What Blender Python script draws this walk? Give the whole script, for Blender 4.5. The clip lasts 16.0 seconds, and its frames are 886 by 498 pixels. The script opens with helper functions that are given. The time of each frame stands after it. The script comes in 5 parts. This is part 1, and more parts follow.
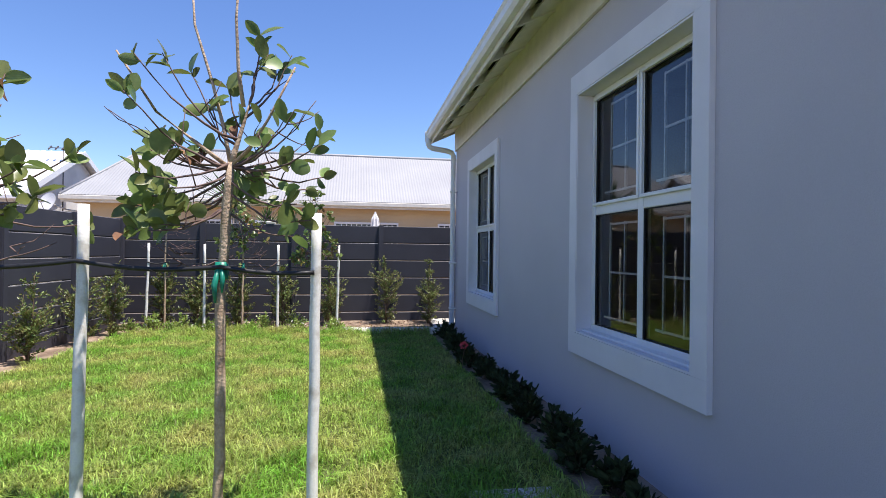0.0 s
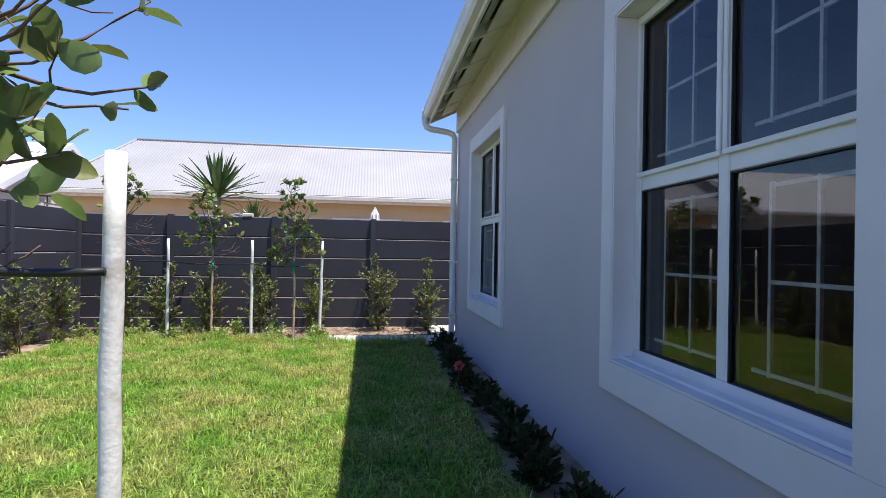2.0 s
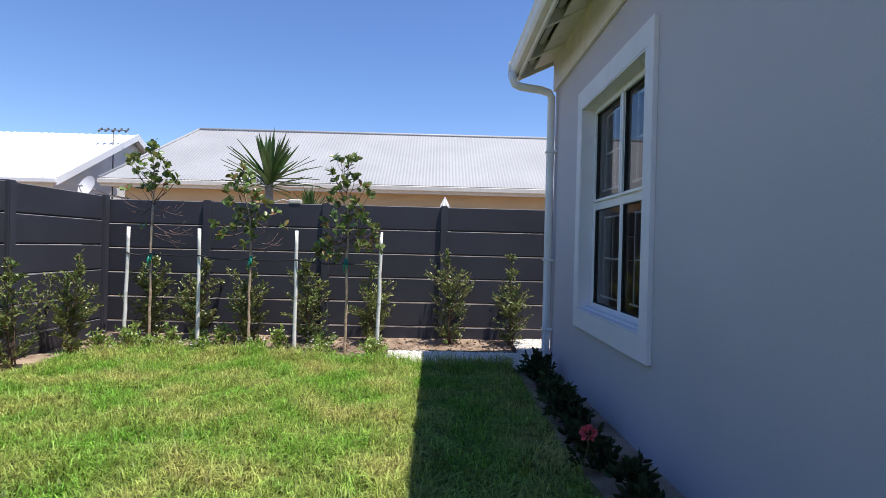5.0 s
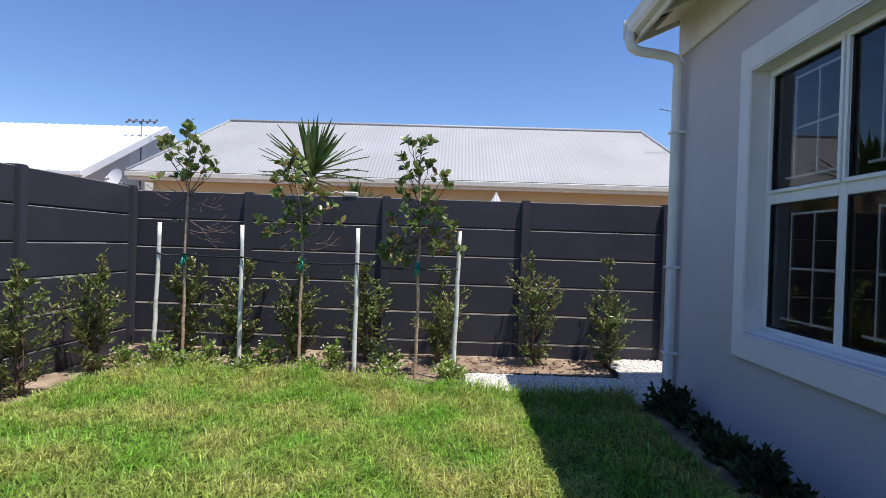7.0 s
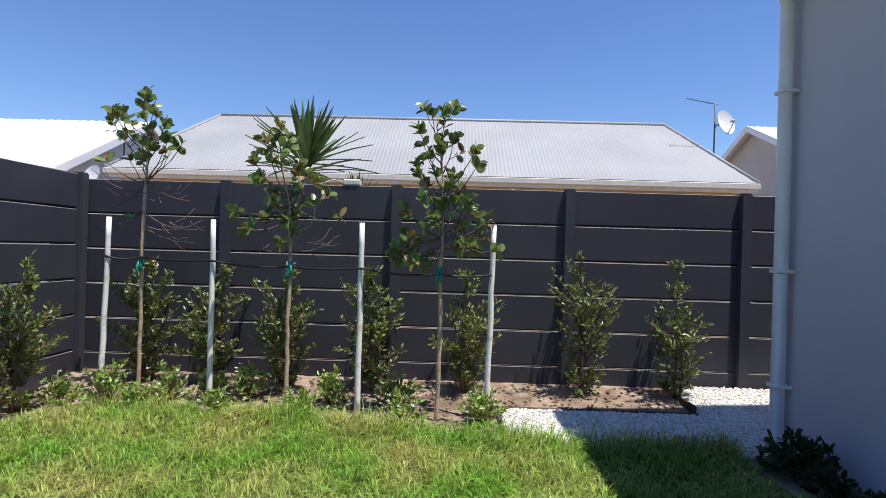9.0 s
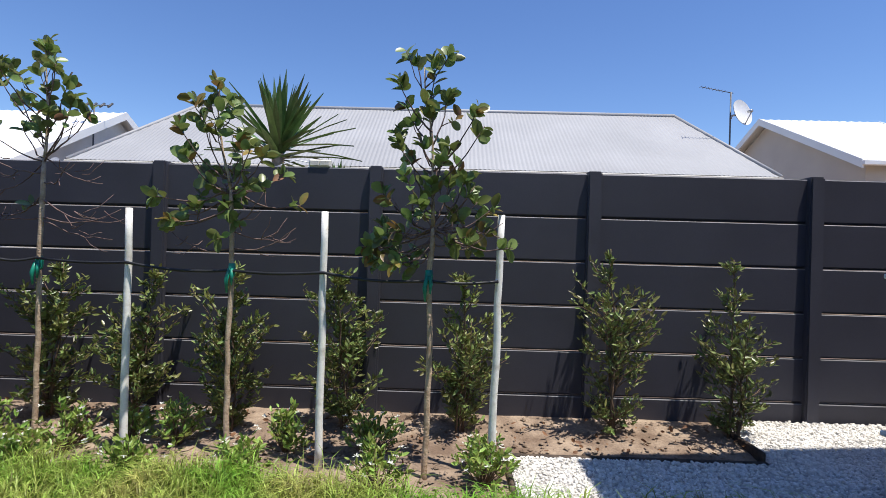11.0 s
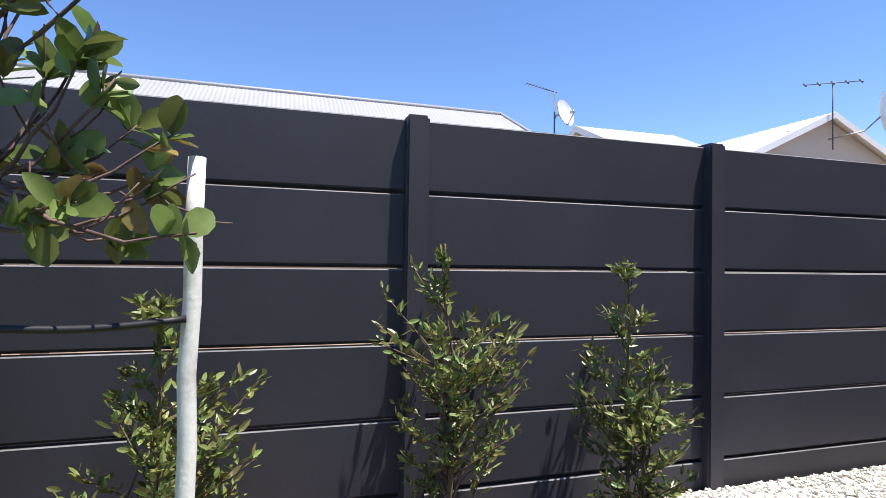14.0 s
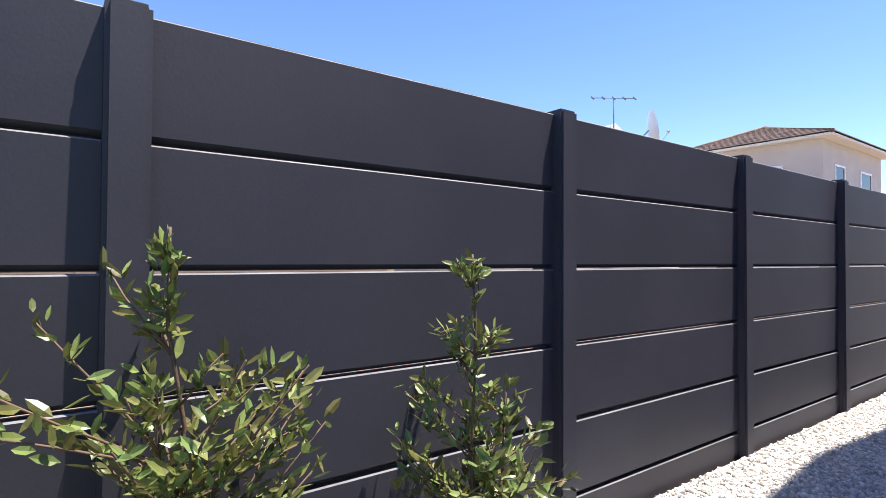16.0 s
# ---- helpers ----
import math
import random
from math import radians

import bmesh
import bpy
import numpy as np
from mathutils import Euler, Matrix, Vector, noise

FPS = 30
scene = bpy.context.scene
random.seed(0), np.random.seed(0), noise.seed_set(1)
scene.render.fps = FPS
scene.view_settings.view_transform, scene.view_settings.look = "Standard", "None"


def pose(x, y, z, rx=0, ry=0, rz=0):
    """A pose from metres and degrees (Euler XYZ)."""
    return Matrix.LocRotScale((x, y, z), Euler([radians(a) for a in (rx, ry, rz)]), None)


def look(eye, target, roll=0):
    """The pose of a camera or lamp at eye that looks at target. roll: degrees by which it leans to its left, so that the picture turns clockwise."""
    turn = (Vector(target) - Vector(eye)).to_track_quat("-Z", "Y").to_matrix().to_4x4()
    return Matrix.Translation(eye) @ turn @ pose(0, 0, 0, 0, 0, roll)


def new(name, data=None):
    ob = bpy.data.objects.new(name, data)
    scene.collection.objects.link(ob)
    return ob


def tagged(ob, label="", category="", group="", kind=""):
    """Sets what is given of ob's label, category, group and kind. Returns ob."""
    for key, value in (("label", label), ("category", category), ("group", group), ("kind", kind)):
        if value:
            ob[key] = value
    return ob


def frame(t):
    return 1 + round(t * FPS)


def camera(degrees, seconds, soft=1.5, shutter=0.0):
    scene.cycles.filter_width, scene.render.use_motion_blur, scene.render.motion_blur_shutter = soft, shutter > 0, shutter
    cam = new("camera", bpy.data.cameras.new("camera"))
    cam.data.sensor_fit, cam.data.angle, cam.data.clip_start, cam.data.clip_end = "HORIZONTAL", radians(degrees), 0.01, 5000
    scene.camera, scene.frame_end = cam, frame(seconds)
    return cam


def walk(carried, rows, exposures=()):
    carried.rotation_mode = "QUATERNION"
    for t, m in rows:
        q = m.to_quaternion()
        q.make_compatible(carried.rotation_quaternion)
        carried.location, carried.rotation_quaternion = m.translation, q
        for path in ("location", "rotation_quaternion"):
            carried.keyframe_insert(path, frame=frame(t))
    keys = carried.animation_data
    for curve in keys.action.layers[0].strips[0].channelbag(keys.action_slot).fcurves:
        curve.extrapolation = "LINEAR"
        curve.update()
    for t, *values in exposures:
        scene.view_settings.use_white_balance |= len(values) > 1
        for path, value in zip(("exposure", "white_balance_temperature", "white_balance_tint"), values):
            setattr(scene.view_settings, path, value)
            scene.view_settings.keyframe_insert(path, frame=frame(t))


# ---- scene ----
cam = camera(79.1, 16.0, soft=0.8)
PATH = [
    (0, (0.158, 1.203, 1.182), (0.477, 3.178, 1.192), 0.7),
    (0.5, (0.267, 1.481, 1.184), (0.58, 3.456, 1.193), 1.0),
    (1, (0.402, 1.771, 1.186), (0.706, 3.748, 1.195), 0.8),
    (1.5, (0.453, 2.017, 1.152), (0.744, 3.996, 1.161), 0.8),
    (2, (0.51, 2.3, 1.141), (0.785, 4.281, 1.152), 1.0),
    (2.5, (0.554, 2.554, 1.121), (0.831, 4.535, 1.136), 1.1),
    (3, (0.642, 2.867, 1.132), (0.886, 4.852, 1.139), 1.1),
    (3.5, (0.615, 3.16, 1.118), (0.829, 5.149, 1.128), 1.3),
    (4, (0.58, 3.399, 1.132), (0.762, 5.39, 1.134), 1.3),
    (4.5, (0.561, 3.701, 1.128), (0.664, 5.699, 1.127), 1.3),
    (5, (0.485, 3.916, 1.114), (0.511, 5.916, 1.108), 1.4),
    (7.5, (-0.266, 5.232, 1.131), (-0.314, 7.231, 1.117), 1.9),
    (8, (-0.339, 5.53, 1.116), (-0.388, 7.529, 1.103), 1.9),
    (8.5, (-0.371, 5.79, 1.1), (-0.421, 7.789, 1.098), 1.7),
    (11, (-0.362, 6.966, 1.072), (-0.395, 8.966, 1.077), 1.6),
    (11.5, (-0.293, 7.232, 1.071), (-0.299, 9.232, 1.08), 1.5),
    (12, (-0.221, 7.479, 1.066), (-0.151, 9.478, 1.079), 1.4),
    (12.5, (-0.175, 7.766, 1.067), (0.021, 9.756, 1.083), 1.3),
    (13, (-0.098, 8.027, 1.058), (0.235, 9.999, 1.081), 1.2),
    (13.5, (-0.011, 8.281, 1.062), (0.452, 10.226, 1.089), 1.1),
    (14, (0.063, 8.493, 1.05), (0.645, 10.406, 1.092), 0.9),
    (14.5, (0.086, 8.732, 1.075), (0.859, 10.576, 1.099), 0.8),
    (15, (0.269, 8.867, 1.049), (1.088, 10.691, 1.085), 0.8),
    (15.5, (0.351, 9.035, 1.062), (1.334, 10.777, 1.094), 0.5),
    (16, (0.442, 9.171, 1.049), (1.624, 10.784, 1.087), 0.3),
]
walk(cam, [(t, look(eye, target, roll)) for t, eye, target, roll in PATH],
     exposures=[(0, 0.6, 6550, 14), (3.5, 0.6, 6500, 13), (5, 0.44, 6500, 11), (8.5, 0.3, 6500, 10), (11, 0.28, 6500, 10), (12.5, 0.46, 6500, 10), (14.5, 0.82, 6600, 12), (16, 1.05, 6650, 14)])


# ---- light ----
world = bpy.data.worlds.new("world")
scene.world = world
world.use_nodes = True
wn = world.node_tree.nodes
sky = wn.new("ShaderNodeTexSky")
sky.sky_type = "NISHITA"
sky.sun_disc = False
SUN_DIR = Vector((0.272, -0.17, 1.0)).normalized()
sky.sun_elevation = math.asin(SUN_DIR.z)
sky.sun_rotation = math.atan2(SUN_DIR.x, SUN_DIR.y)
sky.air_density = 1.0
sky.dust_density = 0.0
sky.ozone_density = 5.0
vivid = wn.new("ShaderNodeHueSaturation")
vivid.inputs["Saturation"].default_value = 1.12
vivid.inputs["Hue"].default_value = 0.51
world.node_tree.links.new(sky.outputs[0], vivid.inputs["Color"])
world.node_tree.links.new(vivid.outputs[0], wn["Background"].inputs[0])
wn["Background"].inputs[1].default_value = 0.132
sun_data = bpy.data.lights.new("sun", "SUN")
sun_data.energy = 5.0
sun_data.angle = radians(0.53)
sun_data.color = (1.0, 0.95, 0.87)
sun = new("sun", sun_data)
sun.matrix_world = look(SUN_DIR * 30, (0, 0, 0))

rnd = random.Random(7)


# ---- materials ----
def material(name, colour, rough=0.6, metal=0.0, dark=None, scale=6.0, fine=60.0, bump=0.0, bump_scale=80.0,
             spread=0.0, hue=0.0, translucent=0.0, spec=0.5, contrast=(0.35, 0.65), grain=0.12):
    """A surface with coarse stains, fine grain, relief, and change from piece to piece."""
    m = bpy.data.materials.new(name)
    m.use_nodes = True
    nt = m.node_tree
    b = nt.nodes["Principled BSDF"]
    b.inputs["Roughness"].default_value = rough
    b.inputs["Metallic"].default_value = metal
    b.inputs["Specular IOR Level"].default_value = spec
    geo = nt.nodes.new("ShaderNodeNewGeometry")
    pos = geo.outputs["Position"]
    n1 = nt.nodes.new("ShaderNodeTexNoise")
    n1.inputs["Scale"].default_value = scale
    n1.inputs["Detail"].default_value = 5
    nt.links.new(pos, n1.inputs["Vector"])
    ramp = nt.nodes.new("ShaderNodeMapRange")
    ramp.inputs["From Min"].default_value, ramp.inputs["From Max"].default_value = contrast
    nt.links.new(n1.outputs[0], ramp.inputs["Value"])
    mix = nt.nodes.new("ShaderNodeMix")
    mix.data_type = "RGBA"
    mix.inputs[6].default_value = (*(dark or tuple(c * 0.8 for c in colour)), 1)
    mix.inputs[7].default_value = (*colour, 1)
    nt.links.new(ramp.outputs[0], mix.inputs[0])
    n2 = nt.nodes.new("ShaderNodeTexNoise")
    n2.inputs["Scale"].default_value = fine
    n2.inputs["Detail"].default_value = 3
    nt.links.new(pos, n2.inputs["Vector"])
    hsv = nt.nodes.new("ShaderNodeHueSaturation")
    val = nt.nodes.new("ShaderNodeMapRange")
    val.inputs["To Min"].default_value, val.inputs["To Max"].default_value = 1 - grain * 2, 1 + grain * 2
    nt.links.new(n2.outputs[0], val.inputs["Value"])
    last = val.outputs[0]
    if spread or hue:
        info = nt.nodes.new("ShaderNodeObjectInfo")
        isl = geo.outputs["Random Per Island"]
        add = nt.nodes.new("ShaderNodeMath")
        add.operation = "ADD"
        nt.links.new(info.outputs["Random"], add.inputs[0])
        nt.links.new(isl, add.inputs[1])
        fr = nt.nodes.new("ShaderNodeMath")
        fr.operation = "FRACT"
        nt.links.new(add.outputs[0], fr.inputs[0])
        r1 = nt.nodes.new("ShaderNodeMapRange")
        r1.inputs["To Min"].default_value, r1.inputs["To Max"].default_value = 1 - spread, 1 + spread
        nt.links.new(fr.outputs[0], r1.inputs["Value"])
        mul = nt.nodes.new("ShaderNodeMath")
        mul.operation = "MULTIPLY"
        nt.links.new(last, mul.inputs[0])
        nt.links.new(r1.outputs[0], mul.inputs[1])
        last = mul.outputs[0]
        r2 = nt.nodes.new("ShaderNodeMapRange")
        r2.inputs["To Min"].default_value, r2.inputs["To Max"].default_value = 0.5 - hue, 0.5 + hue * 0.6
        nt.links.new(fr.outputs[0], r2.inputs["Value"])
        nt.links.new(r2.outputs[0], hsv.inputs["Hue"])
    nt.links.new(last, hsv.inputs["Value"])
    nt.links.new(mix.outputs[2], hsv.inputs["Color"])
    nt.links.new(hsv.outputs[0], b.inputs["Base Color"])
    if bump:
        n3 = nt.nodes.new("ShaderNodeTexNoise")
        n3.inputs["Scale"].default_value = bump_scale
        n3.inputs["Detail"].default_value = 4
        nt.links.new(pos, n3.inputs["Vector"])
        bp = nt.nodes.new("ShaderNodeBump")
        bp.inputs["Strength"].default_value = bump
        bp.inputs["Distance"].default_value = 0.01
        nt.links.new(n3.outputs[0], bp.inputs["Height"])
        nt.links.new(bp.outputs[0], b.inputs["Normal"])
    if translucent:
        tr = nt.nodes.new("ShaderNodeBsdfTranslucent")
        nt.links.new(hsv.outputs[0], tr.inputs["Color"])
        ms = nt.nodes.new("ShaderNodeMixShader")
        ms.inputs[0].default_value = translucent
        nt.links.new(b.outputs[0], ms.inputs[1])
        nt.links.new(tr.outputs[0], ms.inputs[2])
        nt.links.new(ms.outputs[0], nt.nodes["Material Output"].inputs["Surface"])
    return m


def glass_material():
    m = bpy.data.materials.new("window_glass")
    m.use_nodes = True
    nt = m.node_tree
    nt.nodes.remove(nt.nodes["Principled BSDF"])
    fres = nt.nodes.new("ShaderNodeFresnel")
    fres.inputs["IOR"].default_value = 1.75
    tr = nt.nodes.new("ShaderNodeBsdfTransparent")
    tr.inputs["Color"].default_value = (0.84, 0.86, 0.87, 1)
    gl = nt.nodes.new("ShaderNodeBsdfGlossy")
    gl.inputs["Roughness"].default_value = 0.01
    ms = nt.nodes.new("ShaderNodeMixShader")
    nt.links.new(fres.outputs[0], ms.inputs[0])
    nt.links.new(tr.outputs[0], ms.inputs[1])
    nt.links.new(gl.outputs[0], ms.inputs[2])
    nt.links.new(ms.outputs[0], nt.nodes["Material Output"].inputs["Surface"])
    return m


M_PLASTER = material("grey_plaster", (0.565, 0.54, 0.58), 0.85, dark=(0.535, 0.51, 0.55), scale=1.3, fine=180, bump=0.25, bump_scale=240, grain=0.03)
M_WHITE = material("white_plaster", (0.81, 0.785, 0.82), 0.75, dark=(0.75, 0.73, 0.76), scale=3, fine=200, bump=0.15, bump_scale=220, grain=0.02)
M_PVC = material("white_window_frame", (0.82, 0.82, 0.82), 0.35, dark=(0.78, 0.78, 0.78), scale=5, grain=0.01)
M_SEAL = material("black_rubber_seal", (0.02, 0.02, 0.02), 0.6)
M_TIMBER_WHITE = material("cream_painted_timber", (0.74, 0.71, 0.62), 0.6, dark=(0.66, 0.63, 0.55), scale=8, fine=90, bump=0.1, grain=0.03)
M_GUTTER = material("white_gutter", (0.80, 0.80, 0.78), 0.4, dark=(0.72, 0.71, 0.68), scale=4, grain=0.02)
M_BAR = material("cream_burglar_bars", (0.80, 0.79, 0.75), 0.45, scale=10)
M_FENCE = material("charcoal_painted_concrete", (0.052, 0.052, 0.067), 0.55, dark=(0.044, 0.044, 0.057), scale=2.2, fine=120, bump=0.03, bump_scale=130, spread=0.08, grain=0.06, spec=0.35)
# paler fence colour that paints the sun caught by the panels' top chamfers
M_EDGELIT = material("sunlit_panel_edge", (0.24, 0.24, 0.26), 0.7, dark=(0.14, 0.14, 0.15), scale=5, fine=60, bump=0.05)
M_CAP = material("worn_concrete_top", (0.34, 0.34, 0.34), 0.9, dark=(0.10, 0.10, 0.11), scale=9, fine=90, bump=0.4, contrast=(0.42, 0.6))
M_SOIL = material("sandy_soil", (0.37, 0.28, 0.205), 0.95, dark=(0.17, 0.115, 0.08), scale=5, fine=70, bump=1.0, bump_scale=45, grain=0.22)
M_TURF = material("turf", (0.15, 0.17, 0.045), 0.95, dark=(0.06, 0.09, 0.02), scale=2.5, fine=90, bump=1.0, bump_scale=120, grain=0.3)
M_GRASS = material("grass_blades", (0.46, 0.455, 0.145), 0.45, dark=(0.19, 0.37, 0.045), scale=2.1, fine=24, spread=0.55, hue=0.025, translucent=0.4, grain=0.55, contrast=(0.37, 0.70), spec=0.3)
M_STONE = material("white_pebbles", (0.80, 0.775, 0.73), 0.85, dark=(0.66, 0.63, 0.58), scale=30, fine=160, spread=0.22, hue=0.01, bump=0.2, grain=0.05)
M_STONEBED = material("pebble_bed", (0.62, 0.60, 0.56), 0.95, dark=(0.34, 0.32, 0.30), scale=40, fine=110, bump=1.0, bump_scale=60, grain=0.3)
M_EDGE = material("dark_edging", (0.10, 0.07, 0.05), 0.8, dark=(0.03, 0.022, 0.018), scale=15)
M_STAKE = material("whitewashed_pole", (0.87, 0.86, 0.82), 0.8, dark=(0.58, 0.54, 0.47), scale=14, fine=120, bump=0.15, bump_scale=70, contrast=(0.28, 0.5), grain=0.06)
M_BARK = material("pale_bark", (0.60, 0.46, 0.33), 0.85, dark=(0.38, 0.26, 0.17), scale=18, fine=110, bump=0.7, bump_scale=90, grain=0.15)
M_TWIG = material("purple_brown_twig", (0.20, 0.13, 0.11), 0.75, dark=(0.11, 0.065, 0.06), scale=20, fine=90, bump=0.3)
M_STEM = material("shrub_stem", (0.17, 0.11, 0.07), 0.85, scale=20, bump=0.3)
M_LEAF = material("broad_green_leaf", (0.23, 0.29, 0.09), 0.36, dark=(0.13, 0.195, 0.055), scale=9, fine=60, spread=0.3, hue=0.035, translucent=0.30, grain=0.08)
M_LEAF_NEW = material("reddish_young_leaf", (0.30, 0.17, 0.06), 0.4, dark=(0.20, 0.19, 0.05), scale=14, spread=0.3, hue=0.03, translucent=0.25)
M_LEAF_DRY = material("dry_brown_leaf", (0.22, 0.10, 0.04), 0.7, dark=(0.13, 0.06, 0.03), scale=20, spread=0.2)
M_SHRUB = material("narrow_shrub_leaf", (0.24, 0.275, 0.085), 0.36, dark=(0.11, 0.15, 0.045), scale=6, fine=40, spread=0.45, hue=0.06, translucent=0.2)
M_COVER = material("bright_groundcover_leaf", (0.36, 0.46, 0.11), 0.4, dark=(0.18, 0.30, 0.06), scale=12, spread=0.35, hue=0.03, translucent=0.25)
# leaf colour darkened to deepen the house shade along the wall foot
M_BEDLEAF = material("shaded_bed_leaf", (0.055, 0.075, 0.028), 0.8, spec=0.15, dark=(0.03, 0.042, 0.018), scale=9, spread=0.4, hue=0.03, translucent=0.15)
M_YUCCA = material("sword_leaf", (0.10, 0.18, 0.05), 0.35, dark=(0.06, 0.12, 0.035), scale=6, spread=0.3, hue=0.02, translucent=0.12)
M_PETAL = material("white_petal", (0.82, 0.82, 0.74), 0.6, translucent=0.2)
M_PINK = material("pink_petal", (0.75, 0.13, 0.16), 0.6, translucent=0.2)
M_TIE = material("green_plastic_tie", (0.015, 0.30, 0.20), 0.4, dark=(0.01, 0.2, 0.14), scale=30)
M_HOSE = material("black_hose", (0.018, 0.018, 0.02), 0.5)
M_ROOF = material("pale_corrugated_roof", (0.36, 0.36, 0.365), 0.55, dark=(0.315, 0.315, 0.32), scale=0.8, fine=20, grain=0.04)
M_ROOFWHITE = material("white_sheet_roof", (0.84, 0.84, 0.83), 0.5, dark=(0.78, 0.78, 0.77), scale=0.8, grain=0.02)
M_ROOFUNDER = material("bare_roof_underlay", (0.10, 0.10, 0.075), 0.8, scale=6)
M_BEIGE = material("beige_wall", (0.60, 0.47, 0.29), 0.85, dark=(0.55, 0.43, 0.27), scale=1.5, bump=0.2, grain=0.04)
M_STONEWALL = material("warm_grey_wall", (0.55, 0.50, 0.44), 0.85, dark=(0.50, 0.45, 0.40), scale=1.2, bump=0.2, grain=0.04)
M_PALEWALL = material("pale_grey_wall", (0.78, 0.77, 0.74), 0.85, scale=1.2, bump=0.2, grain=0.04)
M_TILE = material("brown_tile_roof", (0.24, 0.16, 0.12), 0.8, dark=(0.15, 0.10, 0.075), scale=3, fine=12, grain=0.15, spread=0.15)
M_DARKGLASS = material("dark_far_pane", (0.04, 0.045, 0.05), 0.08)
M_METAL = material("galvanised_metal", (0.45, 0.45, 0.46), 0.4, metal=0.8, scale=12)
M_DARKMETAL = material("dull_antenna_metal", (0.12, 0.12, 0.125), 0.5, metal=0.5, scale=12)
M_DISH = material("white_dish", (0.80, 0.80, 0.79), 0.4, dark=(0.72, 0.72, 0.71), scale=5)
M_INSIDE = material("room_wall", (0.42, 0.40, 0.37), 0.9, scale=2)
M_FLOORIN = material("room_floor", (0.16, 0.12, 0.09), 0.6, scale=4)
M_CANVAS = material("white_canvas", (0.80, 0.79, 0.77), 0.85, scale=10)
M_GLASS = glass_material()


# ---- builders ----
def mesh_of(name, verts, faces, mats, smooth=False, index=None):
    me = bpy.data.meshes.new(name)
    me.from_pydata([tuple(v) for v in verts], [], faces)
    for m in (mats if isinstance(mats, (list, tuple)) else [mats]):
        me.materials.append(m)
    if smooth:
        me.polygons.foreach_set("use_smooth", [True] * len(me.polygons))
    if index is not None:
        me.polygons.foreach_set("material_index", index)
    me.update()
    return me


def thing(name, parent=None, data=None, at=None, **tags):
    ob = new(name, data)
    if parent is not None:
        ob.parent = parent
    if at is not None:
        ob.location = at
    return tagged(ob, **tags)


def box_mesh(name, boxes, mat, bevel=0.004):
    """One mesh of bevelled boxes, each (x0, y0, z0, x1, y1, z1)."""
    bm = bmesh.new()
    for x0, y0, z0, x1, y1, z1 in boxes:
        r = bmesh.ops.create_cube(bm, size=1.0)
        for v in r["verts"]:
            v.co = Vector(((x0 + x1) / 2 + v.co.x * (x1 - x0), (y0 + y1) / 2 + v.co.y * (y1 - y0), (z0 + z1) / 2 + v.co.z * (z1 - z0)))
    if bevel:
        bmesh.ops.bevel(bm, geom=bm.edges[:], offset=bevel, segments=1, affect="EDGES")
    me = bpy.data.meshes.new(name)
    bm.to_mesh(me)
    bm.free()
    me.materials.append(mat)
    return me


def tubes(name, lines, mat, sides=6):
    """One mesh of tapered round limbs; each line is a list of (point, radius)."""
    verts, faces = [], []
    for line in lines:
        n = len(line)
        start = len(verts)
        for i, (p, r) in enumerate(line):
            d = (Vector(line[min(i + 1, n - 1)][0]) - Vector(line[max(i - 1, 0)][0])).normalized()
            a = d.orthogonal().normalized() if abs(d.z) < 0.9 else d.cross(Vector((0, 1, 0))).normalized()
            b = d.cross(a)
            for k in range(sides):
                t = 2 * math.pi * k / sides
                verts.append(Vector(p) + (a * math.cos(t) + b * math.sin(t)) * r)
        for i in range(n - 1):
            for k in range(sides):
                k2 = (k + 1) % sides
                faces.append((start + i * sides + k, start + i * sides + k2, start + (i + 1) * sides + k2, start + (i + 1) * sides + k))
        faces.append(tuple(start + k for k in reversed(range(sides))))
        faces.append(tuple(start + (n - 1) * sides + k for k in range(sides)))
    return mesh_of(name, verts, faces, mat, smooth=True)


def wobble(a, b, n, amount, r0, r1, rg):
    """A limb from a to b with small bends."""
    a, b = Vector(a), Vector(b)
    out = []
    for i in range(n + 1):
        f = i / n
        w = math.sin(f * math.pi) if i not in (0, n) else 0
        p = a.lerp(b, f) + Vector((rg.uniform(-1, 1), rg.uniform(-1, 1), 0)) * amount * w
        out.append((p, r0 + (r1 - r0) * f))
    return out


def turned(direction, roll):
    """The turn that takes +y to the direction."""
    return Vector(direction).to_track_quat("Y", "Z").to_matrix() @ Matrix.Rotation(roll, 3, "Y")


def leaf_mesh(name, length, width, fold, curl, mat, blunt=0.5):
    """A folded leaf from its stalk at the origin along +y."""
    verts, faces = [], []
    stations = (0.0, 0.18, 0.45, 0.75, 0.93, 1.0)
    wide = (0.05, 0.55 + 0.2 * blunt, 1.0, 0.75 + 0.2 * blunt, 0.30 + 0.2 * blunt, 0.03)
    for s, w in zip(stations, wide):
        z = -curl * s * s * length
        for side in (-1, 0, 1):
            verts.append((side * w * width / 2, s * length, z + abs(side) * w * fold * width))
    for i in range(5):
        for k in range(2):
            a = i * 3 + k
            faces.append((a, a + 1, a + 4, a + 3))
    return mesh_of(name, verts, faces, mat, smooth=True)


